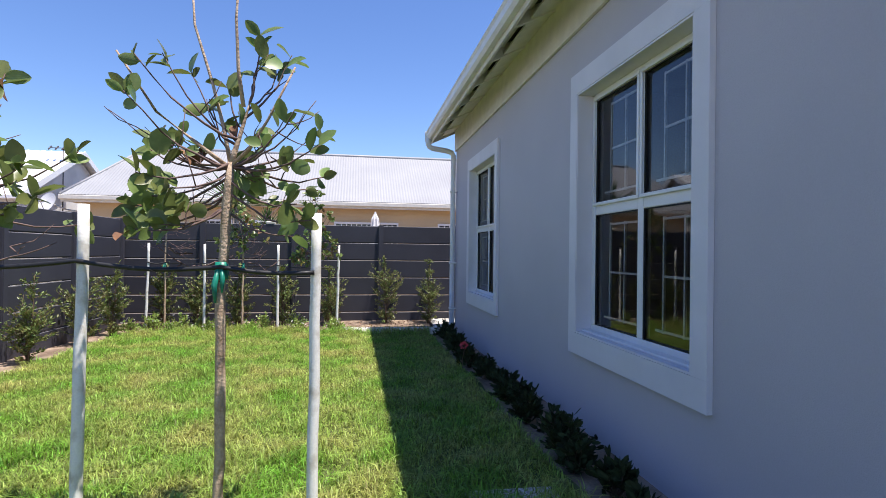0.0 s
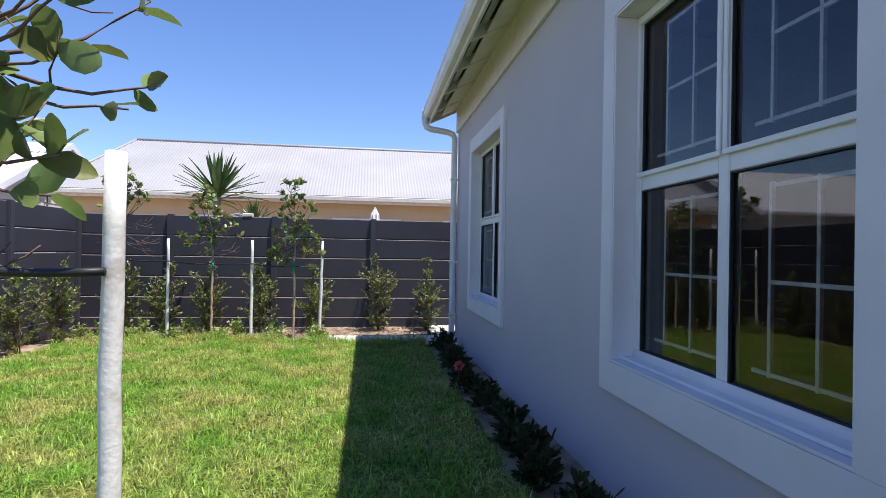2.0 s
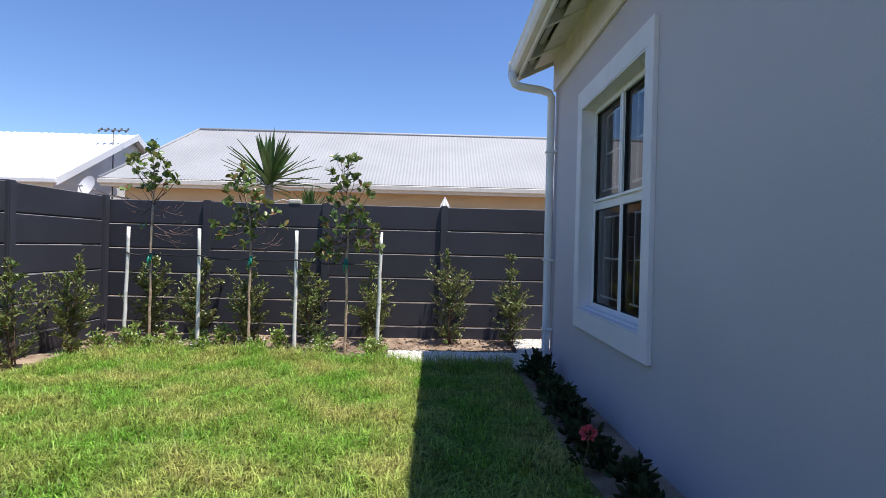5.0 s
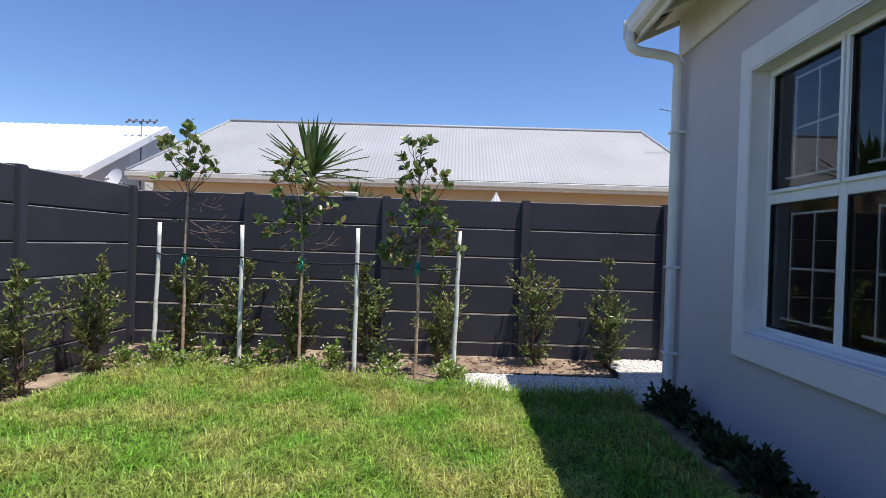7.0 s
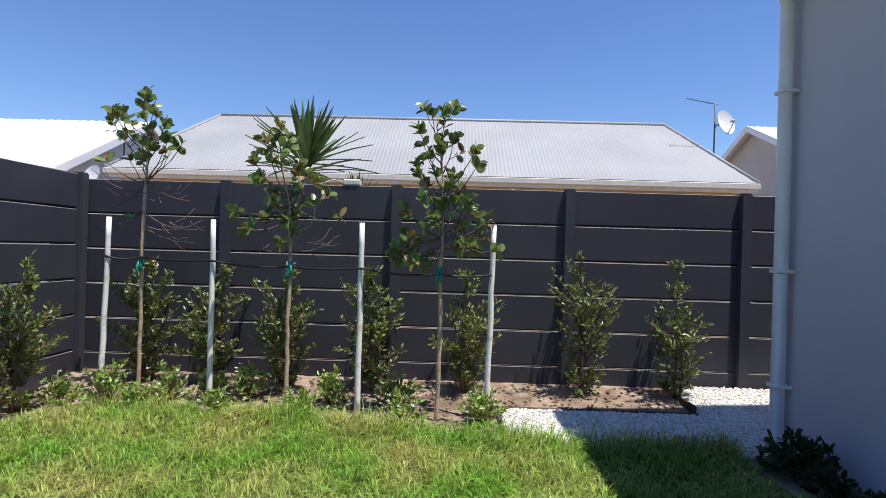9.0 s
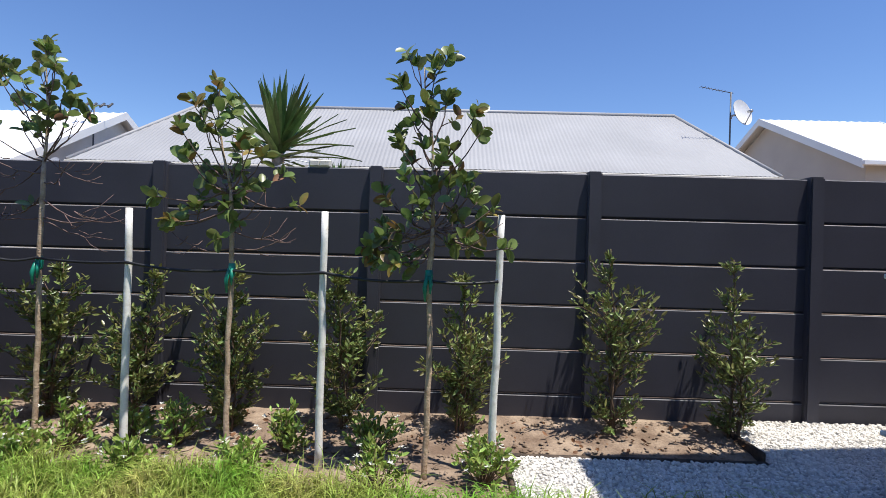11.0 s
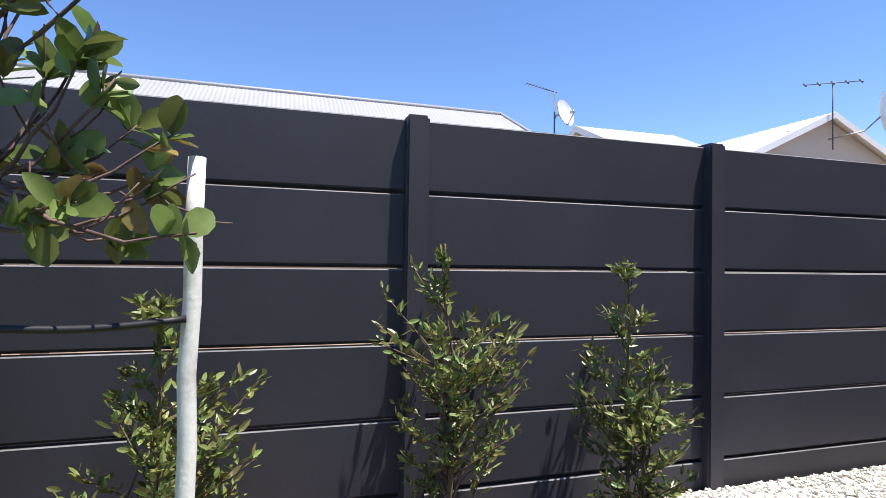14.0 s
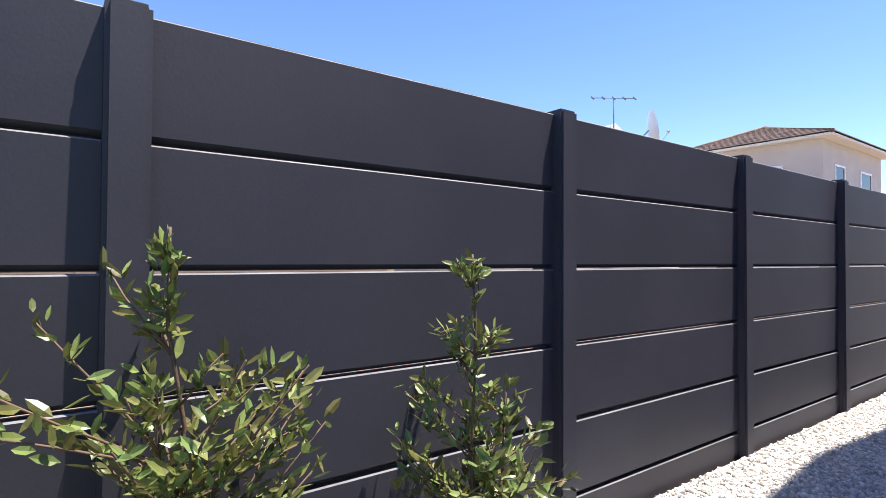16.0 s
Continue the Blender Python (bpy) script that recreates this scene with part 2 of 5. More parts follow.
def leaf_mass(name, places, mat, width=0.33, extra=None):
    """Many small narrow leaves in one mesh; places are (point, direction, length)."""
    verts, faces = [], []
    for p, d, s in places:
        d = Vector(d).normalized()
        side = d.cross(Vector((rnd.uniform(-1, 1), rnd.uniform(-1, 1), rnd.uniform(0.2, 1)))).normalized() * s * width / 2
        up = side.cross(d).normalized() * s * 0.06
        n = len(verts)
        p = Vector(p)
        m1, m2 = p + d * s * 0.32 - up, p + d * s * 0.72 - up * 0.6
        verts += [p, m1 + side * 0.92 + up, m1, m1 - side * 0.92 + up, m2 + side * 0.8 + up, m2, m2 - side * 0.8 + up, p + d * s]
        faces += [(n, n + 2, n + 1), (n, n + 3, n + 2), (n + 1, n + 2, n + 5, n + 4), (n + 2, n + 3, n + 6, n + 5), (n + 4, n + 5, n + 7), (n + 5, n + 6, n + 7)]
    return mesh_of(name, verts, faces, mat)


def gz(x, y):
    """Height of the ground."""
    if y < 5:
        return 0.0
    if y < 9.6:
        return -0.07 * (y - 5) / 4.6
    if y < 10.0:
        return -0.07
    return min(-0.07 + 0.06 * (y - 10.0) / 0.5, -0.01)


# ---- ground ----
def ground_sheet():
    xs = [-300, -60, -20, -8, -4] + [-3.6 + 0.1 * i for i in range(70)] + [3.6, 5, 8, 12, 20, 60, 300]
    ys = [-300, -60, -20, -6, 0, 3, 5] + [5.5 + 0.5 * i for i in range(7)] + [8.9 + 0.05 * i for i in range(36)] + [11, 14, 20, 60, 300]
    verts = []
    for y in ys:
        for x in xs:
            bump = noise.noise((x * 4, y * 4, 0)) * 0.02 + noise.noise((x * 17, y * 17, 3)) * 0.01 if 8.8 < y < 10.6 and -3.7 < x < 1.6 else 0
            verts.append((x, y, gz(x, y) - 0.012 + bump))
    w = len(xs)
    faces = [(j * w + i, j * w + i + 1, (j + 1) * w + i + 1, (j + 1) * w + i) for j in range(len(ys) - 1) for i in range(w - 1)]
    return thing("ground", data=mesh_of("ground", verts, faces, M_SOIL, smooth=True), label="bare sandy garden soil with scattered clods", category="ground", kind="structure")


ground_sheet()


def lawn_edge(x):
    """Far rim of the lawn, a soft curve."""
    pts = ((-3.3, 8.7), (-3.0, 9.35), (-2.7, 9.62), (-1.85, 9.6), (-0.75, 9.38), (0.3, 9.2), (1.3, 9.2))
    for (xa, ya), (xb, yb) in zip(pts, pts[1:]):
        if xa <= x <= xb:
            return ya + (yb - ya) * (x - xa) / (xb - xa) + 0.03 * math.sin(x * 9)
    return 8.7


LAWN_X0, LAWN_X1 = -3.02, 1.24


def lawn():
    verts, faces = [], []
    nx, ny = 46, 60
    for i in range(nx):
        x = LAWN_X0 + (LAWN_X1 - LAWN_X0) * i / (nx - 1)
        for j in range(ny):
            y = -6 + (lawn_edge(x) + 6) * j / (ny - 1)
            x2 = x + 0.05 * math.sin(y * 2.3) * (1 if i in (0, nx - 1) else 0)
            verts.append((x2, y, gz(x2, y) + 0.012 + 0.006 * noise.noise((x * 3, y * 3, 1))))
    faces = [(i * ny + j, (i + 1) * ny + j, (i + 1) * ny + j + 1, i * ny + j + 1) for i in range(nx - 1) for j in range(ny - 1)]
    ob = thing("lawn", data=mesh_of("lawn", verts, faces, M_TURF, smooth=True), label="mown green lawn with straw yellow patches", category="lawn", kind="structure")
    rg = np.random.RandomState(3)
    n = 215000
    x = rg.uniform(LAWN_X0 - 0.02, LAWN_X1, n)
    y = 2.3 + rg.uniform(0, 1, n) ** 0.92 * 7.4
    edge = np.array([lawn_edge(float(v)) for v in np.linspace(LAWN_X0, LAWN_X1, 200)])
    lim = np.interp(x, np.linspace(LAWN_X0, LAWN_X1, 200), edge)
    keep = y < lim + rg.uniform(-0.03, 0.05, n)
    x, y = x[keep], y[keep]
    n = len(x)
    z = np.where(y < 5, 0.0, np.maximum(-0.07, -0.07 * (y - 5) / 4.6)) + 0.01
    tuft = 0.8 + 0.3 * np.sin(x * 5.1 + np.sin(y * 3.7) * 2) * np.sin(y * 4.3 + np.sin(x * 2.9) * 2) + 0.4 * np.sin(x * 23 + np.sin(y * 17) * 2) * np.sin(y * 27 + np.sin(x * 13) * 2)
    rim = 1 + 0.9 * np.exp(-((lim[keep] - y) / 0.25) ** 2)
    length = rg.uniform(0.045, 0.105, n) * tuft * rim
    ang = rg.uniform(0, 2 * math.pi, n)
    lean = rg.uniform(0.35, 1.7, n)
    wid = rg.uniform(0.0017, 0.0040, n)
    dx, dy = np.cos(ang), np.sin(ang)
    v = np.zeros((n, 5, 3))
    v[:, 0] = np.stack([x - dy * wid, y + dx * wid, z], 1)
    v[:, 1] = np.stack([x + dy * wid, y - dx * wid, z], 1)
    mx, my, mz = x + dx * length * lean * 0.35, y + dy * length * lean * 0.35, z + length * 0.6
    v[:, 2] = np.stack([mx + dy * wid * 0.8, my - dx * wid * 0.8, mz], 1)
    v[:, 3] = np.stack([mx - dy * wid * 0.8, my + dx * wid * 0.8, mz], 1)
    v[:, 4] = np.stack([x + dx * length * lean, y + dy * length * lean, z + length * (1.05 - 0.42 * lean)], 1)
    me = bpy.data.meshes.new("grass_blades")
    me.vertices.add(n * 5)
    me.vertices.foreach_set("co", v.reshape(-1))
    base = np.arange(n)[:, None] * 5
    loops = np.concatenate([base + np.array([[0, 1, 2, 3]]), base + np.array([[3, 2, 4]])], 1).reshape(-1)
    me.loops.add(n * 7)
    me.loops.foreach_set("vertex_index", loops.astype(np.int32))
    starts = (np.arange(n)[:, None] * 7 + np.array([[0, 4]])).reshape(-1)
    me.polygons.add(n * 2)
    me.polygons.foreach_set("loop_start", starts.astype(np.int32))
    me.materials.append(M_GRASS)
    me.update(calc_edges=True)
    me.validate()
    thing("grass", parent=ob, data=me, label="short upright green and yellow grass blades", kind="stuff")


lawn()


def pebbles():
    """Pebble path: a bed and loose stones."""
    def strip(x0, x1, y0, y1, nx, ny):
        verts, faces = [], []
        for i in range(nx + 1):
            for j in range(ny + 1):
                x, y = x0 + (x1 - x0) * i / nx, y0 + (y1 - y0) * j / ny
                verts.append((x, y, gz(x, y) + 0.006))
        for i in range(nx):
            for j in range(ny):
                a = i * (ny + 1) + j
                faces.append((a, a + ny + 1, a + ny + 2, a + 1))
        return verts, faces
    v1, f1 = strip(-0.02, 1.43, 9.12, 9.96, 18, 10)
    v2, f2 = strip(1.43, 24.0, 9.12, 10.55, 60, 14)
    ob = thing("gravel_path", data=mesh_of("gravel_path", v1 + v2, f1 + [tuple(k + len(v1) for k in f) for f in f2], M_STONEBED), label="bed of white pebbles beside the dark wall", category="gravel", kind="structure")
    rg = random.Random(11)
    shapes = []
    for _ in range(6):
        pts = [Vector(p) for p in ((1, 0, 0), (-1, 0, 0), (0, 1, 0), (0, -1, 0), (0, 0, 1), (0, 0, -1))]
        pts = pts[4:] + [Vector((a, b, c)) * 0.72 for a in (-1, 1) for b in (-1, 1) for c in (-1, 1)]
        bm = bmesh.new()
        for p in pts:
            bm.verts.new((p.x * rg.uniform(0.75, 1.2), p.y * rg.uniform(0.6, 0.95), p.z * rg.uniform(0.5, 0.75)))
        bmesh.ops.convex_hull(bm, input=bm.verts[:])
        loose = [v for v in bm.verts if not v.link_faces]
        bmesh.ops.delete(bm, geom=loose, context="VERTS")
        bm.verts.index_update()
        shapes.append((np.array([v.co for v in bm.verts]), [tuple(v.index for v in f.verts) for f in bm.faces]))
        bm.free()

    def scatter(count, x0, x1, y0, y1, lo, hi, rim):
        verts, faces = [], []
        for _ in range(count):
            x, y = rg.uniform(x0, x1), rg.uniform(y0, y1)
            if rim and x < 1.44 and y > 9.95:
                continue
            if rim and 1.75 <= x and x < 8.75 and y < 9.62:
                continue
            sv, sf = shapes[rg.randrange(6)]
            s = rg.uniform(lo, hi)
            m = np.array(Euler((rg.uniform(-0.5, 0.5), rg.uniform(-0.5, 0.5), rg.uniform(0, 6.28))).to_matrix())
            p = sv @ m.T * s + np.array([x, y, gz(x, y) + 0.006 + s * rg.uniform(0.25, 0.7)])
            n = len(verts)
            verts.extend(p.tolist())
            faces.extend(tuple(k + n for k in f) for f in sf)
        return verts, faces
    va, fa = scatter(15500, -0.02, 2.4, 9.14, 10.52, 0.006, 0.0125, True)
    vb, fb = scatter(13000, 1.62, 6.5, 9.7, 10.54, 0.007, 0.014, True)
    vc, fc = scatter(2500, 6.5, 13, 9.7, 10.54, 0.012, 0.022, True)
    faces = fa + [tuple(k + len(va) for k in f) for f in fb] + [tuple(k + len(va) + len(vb) for k in f) for f in fc]
    thing("pebble", parent=ob, data=mesh_of("pebble", va + vb + vc, faces, M_STONE), label="loose rounded white pebbles", kind="stuff")


pebbles()


def edging():
    ob = thing("bed_edging", data=box_mesh("bed_edging", [(-0.03, 9.955, -0.13, 1.42, 9.985, -0.052), (-0.05, 9.12, -0.13, -0.025, 9.985, -0.055)], M_EDGE, 0.006),
               label="low dark brown garden edging between soil and pebbles", category="edging")
    me = box_mesh("end_strip", [(1.395, 9.985, -0.12, 1.42, 10.56, -0.005)], M_EDGE, 0.006)
    thing("end_strip", parent=ob, data=me)


edging()


def clods():
    """Crumbs of soil and dry leaf litter on the planting bed."""
    rg = random.Random(5)
    verts, faces = [], []
    for _ in range(1500):
        x, y = rg.uniform(-3.3, 1.5), rg.uniform(9.45, 10.5)
        if y < lawn_edge(min(x, 1.1)) + 0.08 or (x > -0.05 and y < 10.0):
            continue
        s = rg.choice((0.006, 0.009, 0.013, 0.02))
        n = len(verts)
        z = gz(x, y) - 0.004 + noise.noise((x * 4, y * 4, 0)) * 0.02
        for a, b, c in ((1, 0, 0), (-1, 0, 0), (0, 1, 0), (0, -1, 0), (0, 0, 0.8), (0, 0, -0.6)):
            verts.append((x + a * s * rg.uniform(0.6, 1.3), y + b * s * rg.uniform(0.6, 1.3), z + c * s * rg.uniform(0.5, 1)))
        for a, b, c in ((0, 2, 4), (2, 1, 4), (1, 3, 4), (3, 0, 4), (2, 0, 5), (1, 2, 5), (3, 1, 5), (0, 3, 5)):
            faces.append((n + a, n + b, n + c))
    thing("soil_clods", data=mesh_of("soil_clods", verts, faces, M_SOIL), label="crumbs of brown soil on the planting bed", category="soil", kind="stuff")
    litter = [((x, y, gz(x, y) + 0.012), (rg.uniform(-1, 1), rg.uniform(-1, 1), rg.uniform(-0.1, 0.3)), rg.uniform(0.02, 0.05))
              for x, y in ((rg.uniform(-3.3, 1.45), rg.uniform(9.75, 10.5)) for _ in range(260)) if not (x > -0.05 and y < 10.0)]
    thing("leaf_litter", data=leaf_mass("leaf_litter", litter, M_LEAF_DRY, 0.5), label="fallen dry brown leaves on soil", category="leaf litter", kind="stuff")


clods()
stone = thing("stepping_stone", data=box_mesh("stepping_stone", [(0.68, 3.35, 0.0, 1.13, 3.74, 0.035)], M_STONEBED, 0.012), label="rough pale concrete stepping stone in the lawn", category="paving")


# ---- our house ----
WX0, WX1, WY0, WY1, WTOP = 1.685, 8.70, -4.0, 9.45, 2.95
WIN = ((3.42, 4.72), (6.97, 8.32))
WZ0, WZ1 = 0.635, 2.285


def cell_wall(name, x0, x1, ycuts, zcuts, holes, mat):
    """A wall along y with rectangular openings that go through it."""
    ny, nz = len(ycuts) - 1, len(zcuts) - 1
    solid = {(j, k) for j in range(ny) for k in range(nz) if (j, k) not in holes}
    verts, faces, ids = [], [], {}

    def vid(a, j, k):
        key = (a, j, k)
        if key not in ids:
            ids[key] = len(verts)
            verts.append(((x0, x1)[a], ycuts[j], zcuts[k]))
        return ids[key]
    for j, k in solid:
        faces.append((vid(0, j, k), vid(0, j, k + 1), vid(0, j + 1, k + 1), vid(0, j + 1, k)))
        faces.append((vid(1, j, k), vid(1, j + 1, k), vid(1, j + 1, k + 1), vid(1, j, k + 1)))
        for dj, dk, a, b in ((-1, 0, (j, k), (j, k + 1)), (1, 0, (j + 1, k + 1), (j + 1, k)), (0, -1, (j + 1, k), (j, k)), (0, 1, (j, k + 1), (j + 1, k + 1))):
            if (j + dj, k + dk) not in solid:
                faces.append((vid(0, *a), vid(1, *a), vid(1, *b), vid(0, *b)))
    return mesh_of(name, verts, faces, mat)


wall_west = thing("wall_west", data=cell_wall("wall_west", WX0, WX0 + 0.22, (WY0, WIN[0][0], WIN[0][1], WIN[1][0], WIN[1][1], WY1), (-0.2, WZ0, WZ1, WTOP), {(1, 1), (3, 1)}, M_PLASTER),
                  label="smooth blue-grey plastered house wall in shade", category="wall", kind="structure")


def gable(name, y0, y1):
    prof = ((WX0 + 0.223, -0.2), (WX1, -0.2), (WX1, WTOP), (5.2, 4.62), (WX0 + 0.223, 3.02))
    n = len(prof)
    verts = [(x, y0, z) for x, z in prof] + [(x, y1, z) for x, z in prof]
    faces = [tuple(range(n)), tuple(reversed(range(n, 2 * n)))] + [(i, i + n, (i + 1) % n + n, (i + 1) % n) for i in range(n)]
    return thing(name, data=mesh_of(name, verts, faces, M_PLASTER), label="blue-grey plastered gable wall of the house", category="wall", kind="structure")


gable("wall_north", WY1 - 0.22, WY1)
gable("wall_south", WY0, WY0 + 0.22)
thing("wall_east", data=box_mesh("wall_east", [(WX1 - 0.2, WY0 + 0.225, -0.2, WX1 - 0.002, WY1 - 0.225, WTOP)], M_PLASTER, 0), label="plain plastered house wall", category="wall", kind="structure")
thing("wall_inside", data=box_mesh("wall_inside", [(WX0 + 0.225, 5.6, 0.0, WX1 - 0.205, 5.7, 2.6), (4.9, WY0 + 0.225, 0.0, 5.0, 5.595, 2.6), (4.9, 5.705, 0.0, 5.0, WY1 - 0.225, 2.6)], M_INSIDE, 0), label="plain painted partition walls inside", category="wall", kind="structure")
thing("floor", data=box_mesh("floor", [(WX0 + 0.225, WY0 + 0.225, -0.1, WX1 - 0.205, WY1 - 0.225, 0.0)], M_FLOORIN, 0), label="dark brown floor inside the house", category="floor", kind="structure")
thing("ceiling", data=box_mesh("ceiling", [(WX0 + 0.225, WY0 + 0.225, 2.605, WX1 - 0.205, WY1 - 0.225, 2.64)], M_INSIDE, 0), label="plain ceiling inside the house", category="ceiling", kind="structure")


def house_roof():
    ex, ez, rx, rz = 1.27, 3.02, 5.2, 4.86
    y0, y1 = WY0 - 0.05, 9.52
    root = thing("roof", label="pale sheet metal gable roof with open white eaves", category="roof", kind="structure")
    verts, faces = [], []
    n = 180
    for i in range(n + 1):
        y = y0 + (y1 - y0) * i / n
        h = 0.016 if i % 2 else 0.0
        verts += [(ex, y, ez + h), (rx, y, rz + h), (2 * rx - ex, y, ez + h)]
    for i in range(n):
        a = i * 3
        faces += [(a, a + 1, a + 4, a + 3), (a + 1, a + 2, a + 5, a + 4)]
    top = mesh_of("sheeting", verts, faces, M_ROOF)
    thing("sheeting", parent=root, data=top)
    under = [(v[0], v[1], v[2] - 0.035) for v in verts[:3]] + [(v[0], v[1], v[2] - 0.035) for v in verts[-3:]]
    thing("underlay", parent=root, data=mesh_of("underlay", under, [(0, 3, 4, 1), (1, 4, 5, 2)], M_ROOFUNDER))
    # verge boards along the gable
    for yy in (y1 - 0.03, y0):
        prof = [(ex - 0.01, ez - 0.17), (rx, rz - 0.17), (2 * rx - ex + 0.01, ez - 0.17), (2 * rx - ex + 0.01, ez + 0.02), (rx, rz + 0.03), (ex - 0.01, ez + 0.02)]
        v = [(x, yy + 0.003, z) for x, z in prof] + [(x, yy + 0.028, z) for x, z in prof]
        f = [(0, 1, 4, 5), (1, 2, 3, 4), (11, 10, 7, 6), (10, 9, 8, 7)] + [(i, i + 6, (i + 1) % 6 + 6, (i + 1) % 6) for i in range(6)]
        thing("verge_board", parent=root, data=mesh_of("verge_board", v, f, M_TIMBER_WHITE))
    slope = (rz - ez) / (rx - ex)
    # frieze board at the wall head
    thing("frieze_board", parent=root, data=box_mesh("frieze_board", [(1.655, WY0, 2.745, 1.682, WY1 - 0.005, 3.075)], M_TIMBER_WHITE, 0.003))
    # rafter feet
    x0, x1 = 1.31, 2.0
    prof = [(x0, ez + slope * (x0 - ex) - 0.15), (x0, ez + slope * (x0 - ex) - 0.04), (x1, ez + slope * (x1 - ex) - 0.04), (x1, ez + slope * (x1 - ex) - 0.15)]
    v = [(x, -0.025, z) for x, z in prof] + [(x, 0.025, z) for x, z in prof]
    f = [(0, 1, 2, 3), (7, 6, 5, 4)] + [(i, i + 4, (i + 1) % 4 + 4, (i + 1) % 4) for i in range(4)]
    foot = mesh_of("rafter", v, f, M_TIMBER_WHITE)
    y = -3.2
    while y < 9.45:
        thing("rafter", parent=root, data=foot, at=(0, y, 0))
        y += 0.76
    # sloping boards that close the inner part of the eaves
    sv, sf = [], []
    for yy in (WY0, WY1 - 0.01):
        for bx, dz in ((1.45, -0.135), (1.656, -0.135), (1.656, -0.115), (1.45, -0.115)):
            sv.append((bx, yy, ez + slope * (bx - ex) + dz))
    sf = [(3, 2, 1, 0), (4, 5, 6, 7)] + [(i, (i + 1) % 4, (i + 1) % 4 + 4, i + 4) for i in range(4)]
    thing("eave_board", parent=root, data=mesh_of("eave_board", sv, sf, M_TIMBER_WHITE))
    # battens over the rafters
    boxes = []
    for bx in (1.40,):
        boxes.append((bx, WY0, ez + slope * (bx - ex) - 0.045, bx + 0.05, 9.48, ez + slope * (bx - ex) - 0.036))
    thing("batten", parent=root, data=box_mesh("batten", boxes, M_TIMBER_WHITE, 0))
    thing("fascia", parent=root, data=box_mesh("fascia", [(1.282, WY0, 2.86, 1.305, 9.49, 3.012)], M_TIMBER_WHITE, 0.003))


house_roof()


def gutter():
    """Ogee gutter with a stopped end, an elbow and a round downpipe."""
    root = thing("gutter", label="white metal gutter with a round downpipe at the corner", category="gutter")
    prof = [(1.280, 3.0), (1.280, 2.905), (1.235, 2.905), (1.212, 2.935), (1.206, 2.985), (1.192, 3.005), (1.192, 3.015), (1.200, 3.015)]
    y0, y1 = WY0, 9.40
    v = [(x, y0, z) for x, z in prof] + [(x, y1, z) for x, z in prof]
    n = len(prof)
    f = [(i, i + 1, i + 1 + n, i + n) for i in range(n - 1)] + [tuple(range(n, 2 * n))]
    me = mesh_of("trough", v, f, M_GUTTER)
    thing("trough", parent=root, data=me)
    thing("end_cap", parent=root, data=box_mesh("end_cap", [(1.180, 9.40, 2.870, 1.282, 9.412, 3.03)], M_GUTTER, 0.003))
    px, py = 1.622, 9.36
    line = [((1.225, py, 2.91), 0.04), ((1.225, py, 2.83), 0.04), ((1.245, py, 2.79), 0.04), ((1.30, py, 2.765), 0.04), ((1.52, py, 2.735), 0.04), ((1.595, py, 2.71), 0.04), ((px, py, 2.66), 0.04), ((px, py, 2.55), 0.04), ((px, py, 1.2), 0.04), ((px, py, -0.02), 0.04), ((px - 0.04, py, -0.07), 0.04)]
    thing("downpipe", parent=root, data=tubes("downpipe", [line], M_GUTTER, 14))
    for z in (2.1, 1.0, 0.3):
        thing("bracket", parent=root, data=box_mesh("bracket", [(px - 0.046, py - 0.046, z, 1.684, py + 0.046, z + 0.022)], M_GUTTER, 0.004))


gutter()


